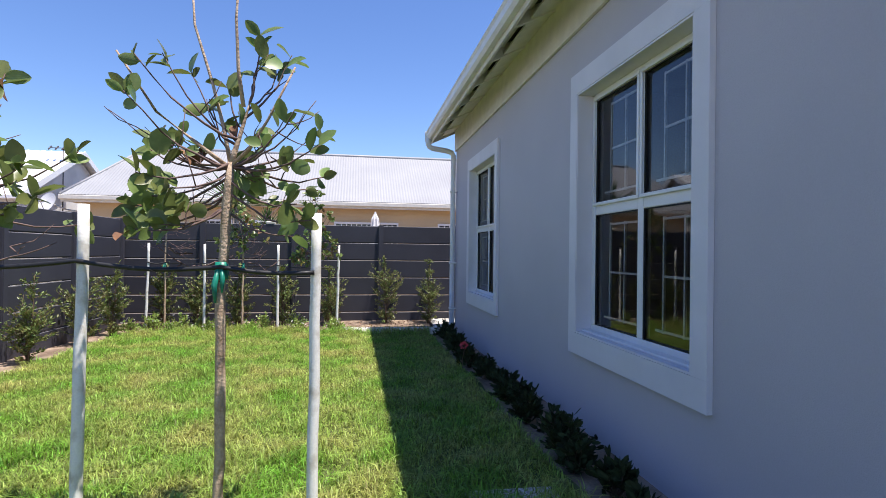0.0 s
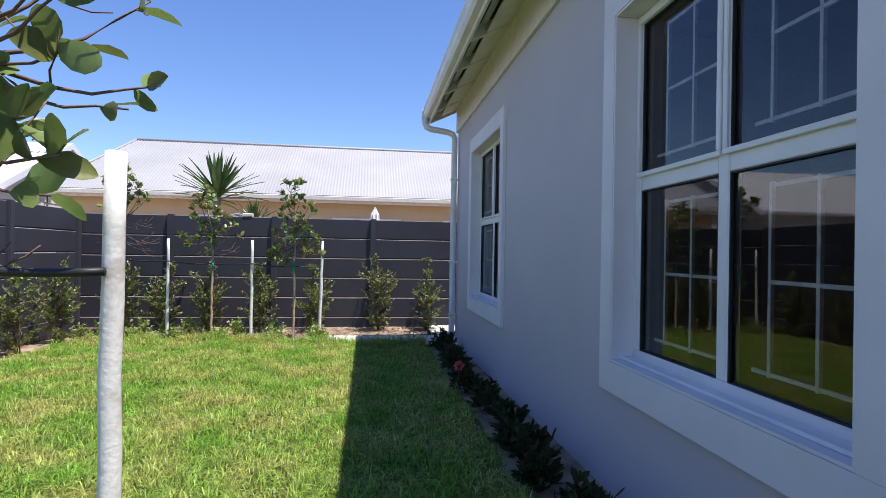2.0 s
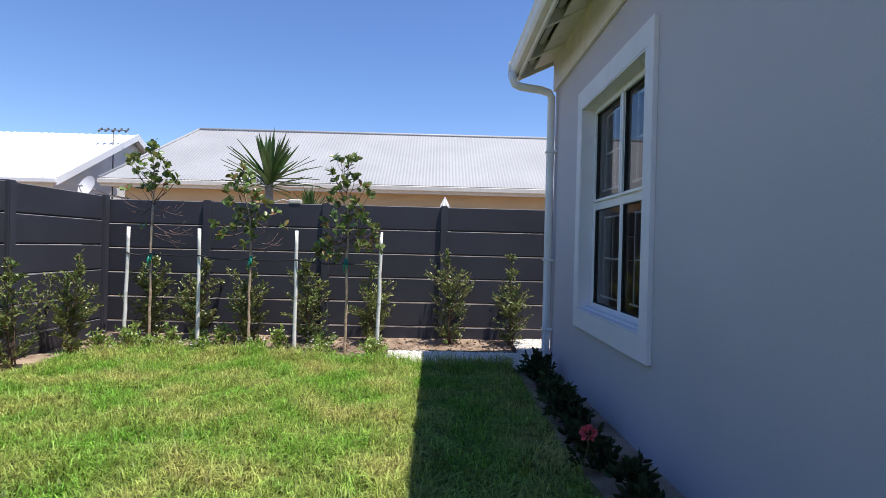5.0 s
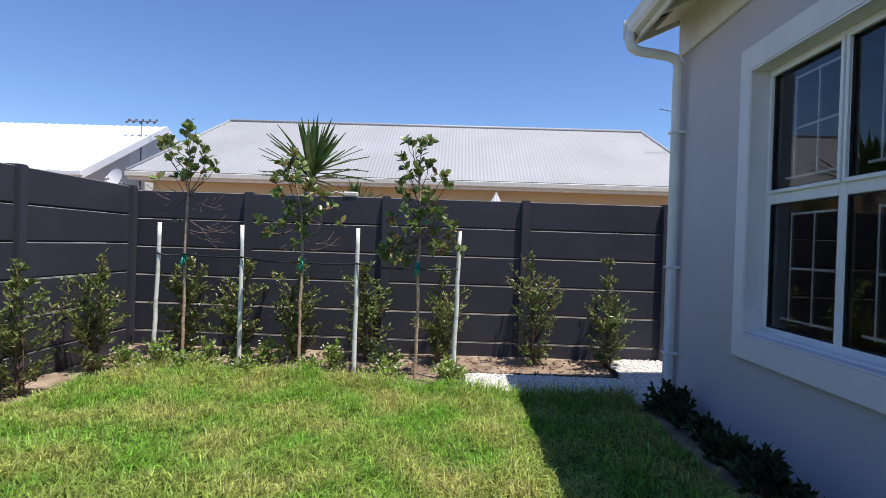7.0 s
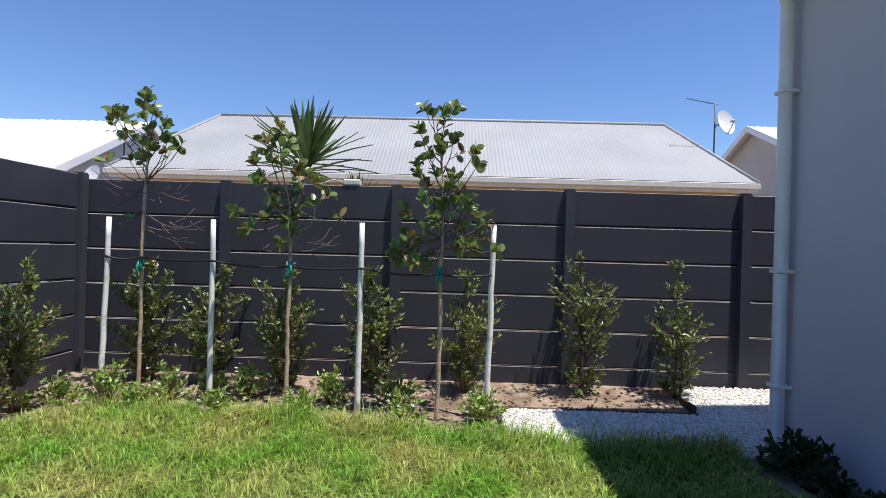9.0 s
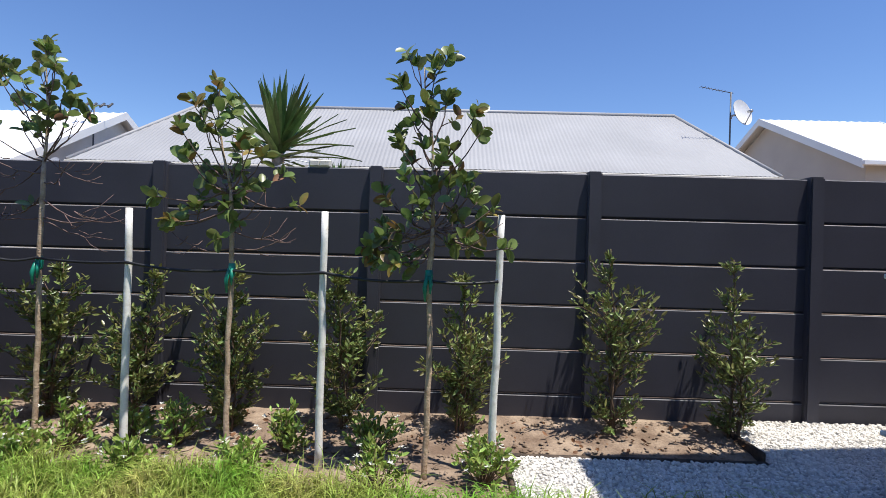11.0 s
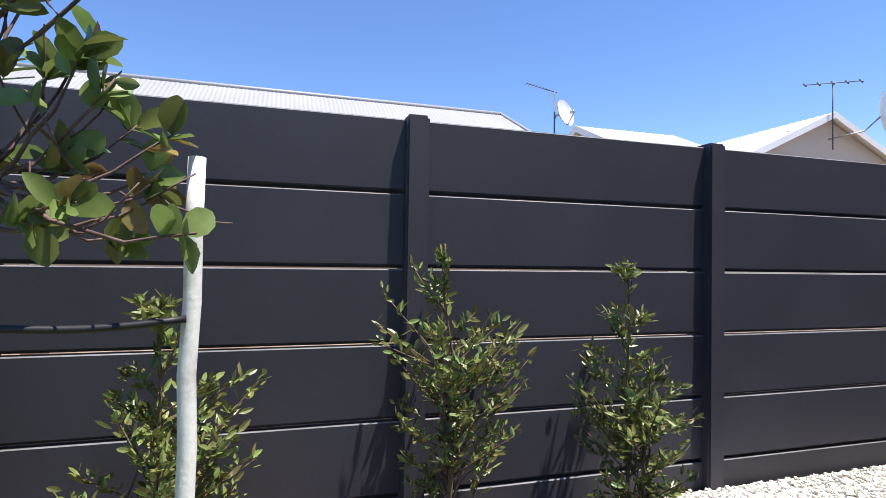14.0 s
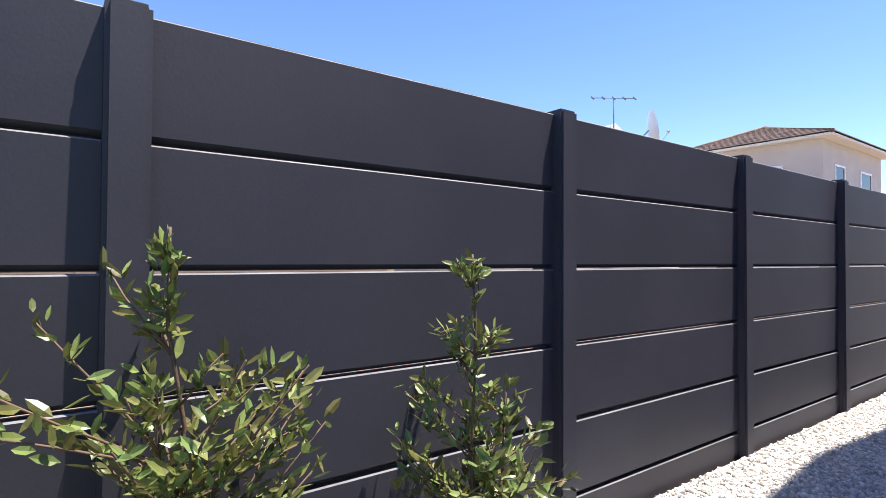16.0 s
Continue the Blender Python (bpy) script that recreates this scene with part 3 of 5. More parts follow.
def window(name, y0, y1):
    root = thing(name, label="white four-pane window with plaster surround and inner bars", category="window", kind="structure")
    m, k, px = 0.145, 0.115, 1.655
    surround = [(px, y0 - k, WZ0 - m, 1.684, y1 + k, WZ0 - 0.001), (px, y0 - k, WZ1 + 0.001, 1.684, y1 + k, WZ1 + m),
                (px, y0 - k, WZ0, 1.684, y0 - 0.001, WZ1), (px, y1 + 0.001, WZ0, 1.684, y1 + k, WZ1)]
    # white lining on the reveals
    lining = [(px + 0.003, y0 + 0.001, WZ0 + 0.001, 1.80, y1 - 0.001, WZ0 + 0.012), (px + 0.003, y0 + 0.001, WZ1 - 0.012, 1.80, y1 - 0.001, WZ1 - 0.001),
              (px + 0.003, y0 + 0.001, WZ0 + 0.013, 1.80, y0 + 0.012, WZ1 - 0.013), (px + 0.003, y1 - 0.012, WZ0 + 0.013, 1.80, y1 - 0.001, WZ1 - 0.013)]
    thing("surround", parent=root, data=box_mesh("surround", surround, M_WHITE, 0))
    thing("reveal", parent=root, data=box_mesh("reveal", lining, M_WHITE, 0))
    fx0, fx1 = 1.765, 1.825
    a0, a1, c0, c1 = y0 + 0.013, y1 - 0.013, WZ0 + 0.013, WZ1 - 0.013
    t = 0.048
    ym, zm = (y0 + y1) / 2, 1.485
    frame_boxes = [(fx0, a0, c0, fx1, a1, c0 + t), (fx0, a0, c1 - t, fx1, a1, c1), (fx0, a0, c0 + t, fx1, a0 + t, c1 - t), (fx0, a1 - t, c0 + t, fx1, a1, c1 - t),
                   (fx0 + 0.003, ym - 0.03, c0 + t, fx1 - 0.003, ym + 0.03, c1 - t), (fx0 + 0.006, a0 + t, zm - 0.042, fx1 - 0.006, ym - 0.03, zm + 0.042), (fx0 + 0.006, ym + 0.03, zm - 0.042, fx1 - 0.006, a1 - t, zm + 0.042)]
    thing("frame", parent=root, data=box_mesh("frame", frame_boxes, M_PVC, 0.005))
    thing("sill", parent=root, data=box_mesh("sill", [(1.70, y0 + 0.014, WZ0 + 0.013, 1.764, y1 - 0.014, WZ0 + 0.028)], M_PVC, 0.004))
    panes = []
    for ya, yb in ((a0 + t, ym - 0.03), (ym + 0.03, a1 - t)):
        for za, zb in ((c0 + t, zm - 0.042), (zm + 0.042, c1 - t)):
            panes.append((ya, yb, za, zb))
    for ya, yb, za, zb in panes:
        s = 0.006
        seal = [(fx0 + 0.008, ya, za, fx0 + 0.02, yb, za + s), (fx0 + 0.008, ya, zb - s, fx0 + 0.02, yb, zb), (fx0 + 0.008, ya, za + s, fx0 + 0.02, ya + s, zb - s), (fx0 + 0.008, yb - s, za + s, fx0 + 0.02, yb, zb - s)]
        thing("seal", parent=root, data=box_mesh("seal", seal, M_SEAL, 0))
        pane = thing("pane", parent=root, data=mesh_of("pane", [(fx0 + 0.022, ya, za), (fx0 + 0.022, yb, za), (fx0 + 0.022, yb, zb), (fx0 + 0.022, ya, zb)], [(0, 3, 2, 1)], M_GLASS), label="reflective clear glass pane")
        pane.visible_shadow = False
        w, h = yb - ya, zb - za
        if za > zm:
            e = 0.022
            sash = [(fx0 - 0.010, ya - e, za - e, fx0 + 0.003, yb + e, za), (fx0 - 0.010, ya - e, zb, fx0 + 0.003, yb + e, zb + e), (fx0 - 0.010, ya - e, za, fx0 + 0.003, ya, zb), (fx0 - 0.010, yb, za, fx0 + 0.003, yb + e, zb)]
            thing("sash", parent=root, data=box_mesh("sash", sash, M_PVC, 0.003), label="white opening sash frame")
        bars = []
        bx = fx0 + 0.036
        r = 0.0065
        for fy in (0.03, 0.36, 0.70):
            bars.append((bx - r, ya + w * fy - r, za + h * 0.075, bx + r, ya + w * fy + r, zb - h * 0.075))
        for fz in (0.09, 0.49, 0.91):
            bars.append((bx - r * 0.8, ya + w * 0.002, za + h * fz - r, bx + r * 0.8, ya + w * (0.84 if fz < 0.1 else 0.70), za + h * fz + r))
        thing("burglar_bar", parent=root, data=box_mesh("burglar_bar", bars, M_BAR, 0), label="cream painted steel burglar bars")
    return root


window("window_1", *WIN[0])
window("window_2", *WIN[1])


# ---- precast fence ----
POST_E, BAY, FY, FTOP = 0.565, 1.46, 10.57, 1.61


def panel_mesh(name, length):
    """A precast slab with chamfered long edges, along x, its face at y = 0."""
    h, d, c = 0.294, 0.045, 0.014
    prof = [(0.004, 0.017), (0.0, h - 0.004), (0.0045, h), (d, h), (d, 0.0), (0.021, 0.003)]
    v = [(0.0, y, z) for y, z in prof] + [(length, y, z) for y, z in prof]
    n = len(prof)
    f = [tuple(reversed(range(n))), tuple(range(n, 2 * n))] + [(i, (i + 1) % n, (i + 1) % n + n, i + n) for i in range(n)]
    # the top chamfer face gets the lighter colour, a painted sunlit line
    return mesh_of(name, v, f, [M_FENCE, M_EDGELIT], index=[0, 0, 0, 1] + [0] * (n - 2))


def post_mesh():
    w, d, top = 0.047, 0.16, FTOP + 0.012
    bm = bmesh.new()
    bmesh.ops.create_cube(bm, size=1.0)
    for v in bm.verts:
        v.co = Vector((v.co.x * 2 * w, (v.co.y + 0.5) * d, -0.3 + (v.co.z + 0.5) * (top + 0.3)))
    bmesh.ops.bevel(bm, geom=[e for e in bm.edges], offset=0.010, segments=2, affect="EDGES")
    me = bpy.data.meshes.new("post")
    bm.to_mesh(me)
    bm.free()
    me.materials.append(M_FENCE)
    return me


POST = post_mesh()
PANEL = panel_mesh("panel", BAY - 0.066)
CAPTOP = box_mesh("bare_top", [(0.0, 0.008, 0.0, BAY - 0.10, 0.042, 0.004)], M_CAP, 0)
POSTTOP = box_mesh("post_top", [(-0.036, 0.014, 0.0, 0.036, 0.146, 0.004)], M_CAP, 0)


def fence(name, posts, turn, origin, top_lift, label):
    root = thing(name, label=label, category="wall", kind="structure")
    root.matrix_world = Matrix.Translation(origin) @ Matrix.Rotation(turn, 4, "Z")
    for p in posts:
        thing("post", parent=root, data=POST, at=(p + 0.012, -0.040, top_lift))
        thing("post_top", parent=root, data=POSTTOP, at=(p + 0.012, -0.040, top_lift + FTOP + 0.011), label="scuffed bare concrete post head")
    for p in posts[:-1]:
        for k in range(6):
            z = FTOP - 0.298 * (k + 1) + 0.002 + top_lift
            ob = thing("panel", parent=root, data=PANEL, at=(p + 0.045, 0.0015 * rnd.uniform(-1, 1), z))
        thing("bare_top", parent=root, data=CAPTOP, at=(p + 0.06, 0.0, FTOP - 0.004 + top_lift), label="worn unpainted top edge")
    return root


fence("wall_fence_north", [POST_E + BAY * k for k in range(-3, 16)], 0.0, (0, FY, 0), 0.0, "charcoal painted precast concrete panel boundary wall")
fence("wall_fence_west", [BAY * k for k in range(0, 10)], radians(90), (-3.56, FY - 9 * BAY - 0.08, 0), 0.03, "charcoal painted precast concrete side boundary wall")


# ---- small box on the wall ----
box_root = thing("junction_box", label="small cream plastic box on top of the dark wall", category="junction box", at=(-1.27, FY + 0.022, FTOP))
thing("casing", parent=box_root, data=box_mesh("casing", [(-0.075, -0.025, 0.0, 0.075, 0.035, 0.052)], M_TIMBER_WHITE, 0.008))
thing("cover", parent=box_root, data=box_mesh("cover", [(-0.066, -0.031, 0.01, -0.004, -0.0255, 0.044), (0.004, -0.031, 0.01, 0.066, -0.0255, 0.044)], M_TIMBER_WHITE, 0.002))
thing("cable", parent=box_root, data=tubes("cable", [[((-0.07, 0.0, 0.03), 0.004), ((-0.16, 0.01, 0.05), 0.004), ((-0.26, 0.02, 0.02), 0.004), ((-0.3, 0.03, 0.006), 0.004)]], M_PVC, 6))


# ---- planting ----
def stake(x, y, top, lean=(0, 0), foot=None, r=0.021):
    rg = random.Random(int((x * 7 + y * 13) * 100))
    z0 = gz(x, y) - 0.05
    line = wobble((x, y, z0), (x + lean[0], y + lean[1], top), 9, 0.004, r, r * 0.86, rg)
    return thing("garden_stake", data=tubes("garden_stake", line and [line], M_STAKE, 10), label="whitewashed round timber stake beside young trees", category="stake", group="tree stakes")


LEAVES = [leaf_mesh("leaf", 1.0, 0.62, 0.16, 0.10, M_LEAF), leaf_mesh("leaf", 1.0, 0.70, 0.10, 0.22, M_LEAF, 0.8), leaf_mesh("leaf", 1.0, 0.56, 0.22, 0.05, M_LEAF, 0.3)]
LEAF_NEW = leaf_mesh("leaf", 1.0, 0.55, 0.2, 0.1, M_LEAF_NEW)
LEAF_DRY = leaf_mesh("leaf", 1.0, 0.6, 0.3, 0.3, M_LEAF_DRY)


def put_leaf(tree, point, direction, size, rg, kind=None):
    me = kind or LEAVES[rg.randrange(3)]
    ob = thing("leaf", parent=tree, data=me)
    ob.matrix_basis = Matrix.Translation(point) @ turned(direction, rg.uniform(-1.7, 1.7)).to_4x4() @ Matrix.Diagonal((size * rg.uniform(0.85, 1.15), size, size, 1))


def rosette(tree, tip, axis, count, size, rg, young=0.0):
    """A cluster of leaves round the end of a twig."""
    axis = Vector(axis).normalized()
    side = axis.orthogonal().normalized()
    for i in range(count + 1):
        a = i * 2.4 + rg.uniform(-0.4, 0.4)
        out = Matrix.Rotation(a, 3, axis) @ side
        d = out * rg.uniform(0.6, 1.0) + axis * rg.uniform(0.1, 0.9) + Vector((0, 0, rg.uniform(-0.3, 0.5)))
        p = Vector(tip) - axis * rg.uniform(0, 0.07)
        put_leaf(tree, p, d, size * rg.uniform(0.6, 1.15), rg, LEAF_NEW if rg.random() < young else None)


def bowed(a, b, lift, r0, r1, rg, n=6):
    """A twig from a to b that first runs outward and then turns up."""
    a, b = Vector(a), Vector(b)
    out = []
    for i in range(n + 1):
        f = i / n
        p = a.lerp(b, f) - Vector((0, 0, lift * math.sin(f * math.pi)))
        if 0 < i < n:
            p += Vector((rg.uniform(-1, 1), rg.uniform(-1, 1), rg.uniform(-1, 1))) * 0.007
        out.append((p, r0 + (r1 - r0) * f))
    return out


def tree(x, y, leader, clusters, leaf_size, seed, trunk_r, label, fork, depth=0.2, young=0.0, bare=(), tie=None, dry=0, mains=(), spread=1.0, full=1.0, lift=0.0):
    """A young tree: a slender trunk and leader as (sideways, height), leaf clusters as
    (sideways, height, leaves) on bowed twigs, mains as thick limbs, bare twigs as (turn, reach, height, rise)."""
    rg = random.Random(seed)
    g = gz(x, y)
    root = thing("young_tree", label=label, category="tree", group="young staked trees", at=(x, y, g))
    pts = [(Vector((dx, rg.uniform(-0.006, 0.006), z - g)), z) for dx, z in leader]
    top_z = pts[-1][1]

    def on_leader(z):
        for (p, za), (q, zb) in zip(pts, pts[1:]):
            if za <= z <= zb:
                return p.lerp(q, (z - za) / (zb - za))
        return pts[-1][0].copy() if z > top_z else pts[0][0].copy()

    def girth(z):
        return trunk_r * (1.0 - 0.12 * z / fork) if z < fork else max(0.0035, trunk_r * 0.62 * (1 - 0.75 * (z - fork) / max(0.05, top_z - fork)))
    low_line, high_line = [], []
    steps = 16
    for i in range(steps + 1):
        z = pts[0][1] + (fork - pts[0][1]) * i / steps
        p = on_leader(z) + Vector((rg.uniform(-1, 1), rg.uniform(-1, 1), 0)) * 0.0035
        low_line.append((p, girth(z) * (1.25 if i == 0 else rg.uniform(0.94, 1.08))))
    for i in range(9):
        z = fork + (top_z - fork) * i / 8
        high_line.append((on_leader(z), girth(z)))
    thing("trunk", parent=root, data=tubes("trunk", [low_line], M_BARK, 10))
    limbs, twigs, ends = [high_line], [], []
    for line in mains:
        n = len(line)
        limbs.append([(Vector((dx * spread, dy, z + lift - g)), trunk_r * 0.42 * (1 - 0.6 * i / (n - 1))) for i, (dx, dy, z) in enumerate(line)])
    for dx, z, count in clusters:
        dx *= spread
        z += lift
        count = round(count * full)
        dy = rg.uniform(-depth, depth) * (0.4 + min(1.0, abs(dx) / 0.25))
        end = Vector((dx, dy, z - g))
        z0 = z - 0.10 - 0.45 * abs(dx) - rg.uniform(0.0, 0.14)
        if z > fork:
            z0 = max(z0, fork - 0.02)
        else:
            z0 = min(fork, z + 0.04 + 0.2 * abs(dx))
        start = on_leader(min(z0, top_z))
        reach = (end - start).length
        r0 = min(0.0062, 0.003 + reach * 0.008)
        twigs.append(bowed(start, end, reach * 0.12, r0, 0.0022, rg))
        ends.append((end, twigs[-1][-1][0] - twigs[-1][-3][0], count))
        if reach > 0.22 and rg.random() < 0.7:
            mid = twigs[-1][3][0]
            tip = mid + Vector((rg.uniform(-0.1, 0.1), rg.uniform(-0.1, 0.1), rg.uniform(0.06, 0.16)))
            twigs.append(bowed(mid, tip, 0.01, 0.003, 0.0016, rg, 3))
            if rg.random() < 0.6:
                ends.append((tip, tip - mid, max(2, count // 2)))
    for turn, reach, z, rise in bare:
        a = radians(turn)
        p = on_leader(z)
        q = p + Vector((math.cos(a) * reach, math.sin(a) * reach, rise))
        twigs.append(bowed(p, q, -0.25 * rise if rise < 0 else 0.05, 0.0052, 0.0018, rg, 8))
        for k in range(3):
            m = twigs[-1 - k][rg.choice((3, 4, 5))][0] if k == 0 else p.lerp(q, rg.uniform(0.4, 0.8))
            b = a + rg.choice((-1, 1)) * rg.uniform(0.3, 1.1)
            ln = reach * rg.uniform(0.25, 0.5)
            e = m + Vector((math.cos(b) * ln, math.sin(b) * ln, ln * rg.uniform(-0.5, 0.9)))
            twigs.append(bowed(m, e, 0.02, 0.003, 0.0013, rg, 4))
    thing("limb", parent=root, data=tubes("limb", limbs, M_BARK, 8))
    thing("twig", parent=root, data=tubes("twig", twigs, M_TWIG, 6))
    for tip, axis, count in ends:
        fresh = young if rg.random() < 0.45 else 0.0
        rosette(root, tip, axis, count, leaf_size, rg, fresh)
    for k in range(dry):
        tip = ends[rg.randrange(len(ends))][0]
        put_leaf(root, tip + Vector((0, -0.01, -0.02)), (rg.uniform(-1, 1), rg.uniform(-1, 0.2), rg.uniform(-1, 0)), leaf_size * 0.9, rg, LEAF_DRY)
    if tie:
        tz = tie - g
        c = on_leader(tie)
        bx, by = c.x, c.y
        rr = trunk_r * 1.15
        wrap = [((bx, by, tz - 0.03), rr * 0.98), ((bx, by, tz - 0.015), rr * 1.15), ((bx, by, tz + 0.01), rr * 1.2), ((bx, by, tz + 0.04), rr * 1.02)]
        tail = [((bx - 0.008, by - rr, tz + 0.01), 0.009), ((bx - 0.018, by - rr - 0.012, tz - 0.05), 0.012), ((bx - 0.014, by - rr - 0.010, tz - 0.12), 0.005)]
        tail2 = [((bx + 0.006, by - rr, tz + 0.01), 0.008), ((bx + 0.012, by - rr - 0.010, tz - 0.03), 0.010), ((bx + 0.010, by - rr - 0.008, tz - 0.08), 0.004)]
        thing("tie", parent=root, data=tubes("tie", [wrap, tail, tail2], M_TIE, 8), label="knotted green plastic tie")
    return root


FRONT = "sparse young tree with round leathery green leaves"
tree(-0.375, 3.46, [(0.0, -0.06), (0.005, 0.6), (0.0, 1.06), (0.02, 1.34), (0.035, 1.53), (0.085, 1.71), (0.10, 1.77)],
     [(-0.25, 1.90, 4), (-0.16, 1.86, 3), (-0.30, 1.84, 3), (-0.08, 1.76, 3), (0.0, 1.82, 2), (-0.33, 1.70, 5), (-0.38, 1.62, 4), (-0.22, 1.62, 3), (-0.28, 1.52, 4), (-0.20, 1.55, 2),
      (0.16, 2.02, 5), (0.14, 1.92, 2), (0.24, 1.93, 4), (0.29, 1.98, 3), (0.18, 1.66, 2), (0.27, 1.72, 1), (0.35, 1.67, 2), (0.43, 1.68, 2), (0.34, 1.52, 3), (0.46, 1.54, 3), (0.48, 1.47, 2), (0.43, 1.40, 1),
      (0.15, 1.42, 4), (0.10, 1.38, 3), (0.20, 1.44, 2), (0.36, 1.32, 4), (0.42, 1.26, 3), (0.33, 1.20, 3),
      (-0.30, 1.42, 6), (-0.22, 1.38, 5), (-0.36, 1.36, 6), (-0.28, 1.30, 6), (-0.40, 1.26, 6), (-0.33, 1.22, 6), (-0.24, 1.24, 5), (-0.44, 1.32, 5), (-0.20, 1.30, 4)],
     0.088, 21, 0.021, FRONT, 1.53, depth=0.16, spread=0.86, lift=0.035, tie=1.09, dry=4,
     mains=(((0.035, 0, 1.49), (0.0, 0.02, 1.63), (-0.06, 0.04, 1.82), (-0.15, 0.06, 2.06), (-0.17, 0.07, 2.28)), ((0.09, 0.0, 1.72), (0.07, -0.02, 1.86), (0.06, -0.03, 2.06), (0.075, -0.03, 2.35)),
            ((0.035, 0, 1.48), (0.13, -0.05, 1.54), (0.22, -0.1, 1.65), (0.34, -0.13, 1.85)), ((0.035, 0, 1.47), (-0.10, -0.06, 1.56), (-0.25, -0.1, 1.66), (-0.40, -0.13, 1.87))),
     bare=((178, 0.46, 1.5, 0.22), (350, 0.34, 1.5, 0.28), (172, 0.26, 1.14, 0.05), (10, 0.22, 1.12, 0.02)))
tree(-1.42, 3.50, [(0.0, -0.06), (0.0, 1.1), (0.01, 1.42), (0.02, 1.95)],
     [(0.49, 1.56, 5), (0.27, 1.83, 6), (0.30, 1.68, 6), (0.25, 1.58, 6), (0.34, 1.42, 6), (0.42, 1.48, 6), (0.40, 1.28, 5), (0.25, 1.30, 6), (0.46, 1.36, 4), (0.10, 1.95, 5), (-0.2, 1.8, 6), (-0.3, 1.6, 6), (-0.25, 1.4, 6), (0.15, 1.75, 5), (0.2, 1.45, 5)],
     0.098, 22, 0.021, FRONT, 1.42, depth=0.2, tie=1.05, dry=3, bare=((10, 0.4, 1.15, 0.05), (340, 0.3, 1.4, 0.3)))
FAR = "young tree with a leafy upright crown of round leaves"
tree(-0.475, 9.69, [(0.0, -0.13), (0.015, 0.5), (0.0, 0.93), (0.015, 1.19), (0.0, 1.65), (-0.05, 1.92), (-0.05, 2.0)],
     [(-0.10, 2.05, 6), (0.0, 2.06, 6), (0.08, 2.07, 6), (0.0, 1.97, 4), (-0.17, 1.90, 7), (-0.15, 1.84, 4), (0.08, 1.87, 7), (0.0, 1.86, 4), (0.22, 1.75, 8), (0.26, 1.70, 6), (-0.19, 1.70, 6), (-0.11, 1.76, 6), (-0.02, 1.78, 6),
      (-0.17, 1.60, 6), (-0.06, 1.64, 5), (-0.12, 1.56, 6), (0.05, 1.55, 7), (0.14, 1.52, 7), (0.10, 1.46, 6), (0.18, 1.45, 7), (0.05, 1.62, 5), (-0.27, 1.38, 6), (-0.22, 1.33, 5), (-0.06, 1.32, 7), (0.14, 1.26, 7), (0.25, 1.34, 6), (0.22, 1.40, 4),
      (0.30, 1.18, 5), (0.40, 1.09, 5), (-0.28, 1.20, 8), (-0.24, 1.12, 8), (-0.35, 1.08, 7), (-0.22, 1.05, 7), (-0.08, 1.05, 6), (-0.30, 1.02, 6), (-0.13, 1.44, 5), (0.0, 1.40, 5), (0.28, 1.24, 6), (0.20, 1.14, 6), (0.33, 1.30, 5), (0.12, 1.10, 5), (0.24, 1.08, 4), (-0.20, 1.0, 7), (-0.32, 0.98, 6), (-0.12, 0.98, 6), (-0.26, 1.13, 7), (-0.17, 1.16, 6)],
     0.076, 31, 0.0155, FAR, 1.19, depth=0.15, full=1.45, young=0.32, tie=0.93, dry=2, bare=((0, 0.36, 1.1, 0.12), (185, 0.3, 1.15, 0.06)))
tree(-1.56, 9.88, [(0.0, -0.12), (-0.01, 0.5), (0.0, 0.93), (-0.02, 1.37), (-0.07, 1.58), (-0.11, 1.85), (-0.09, 1.93)],
     [(-0.10, 1.97, 6), (-0.06, 1.91, 6), (-0.18, 1.84, 6), (-0.14, 1.85, 5), (-0.02, 1.84, 6), (-0.24, 1.69, 6), (-0.17, 1.76, 5), (-0.07, 1.71, 6), (0.04, 1.71, 6), (-0.24, 1.58, 7), (-0.21, 1.54, 6), (-0.13, 1.50, 6), (-0.13, 1.42, 5), (0.03, 1.64, 6),
      (0.14, 1.62, 6), (0.19, 1.56, 6), (0.25, 1.48, 5), (0.16, 1.42, 6), (0.12, 1.40, 6), (0.31, 1.31, 4), (-0.35, 1.31, 7), (-0.35, 1.24, 7), (-0.37, 1.17, 6), (-0.28, 1.19, 6), (-0.04, 1.34, 6), (0.04, 1.34, 6), (-0.02, 1.26, 6), (0.04, 1.20, 5), (-0.05, 1.10, 4)],
     0.078, 32, 0.0155, FAR, 1.37, depth=0.15, full=1.4, young=0.25, tie=0.93, dry=3, bare=((355, 0.36, 1.05, 0.12), (195, 0.3, 1.05, 0.08), (5, 0.32, 1.15, -0.06), (330, 0.25, 1.2, 0.15)))
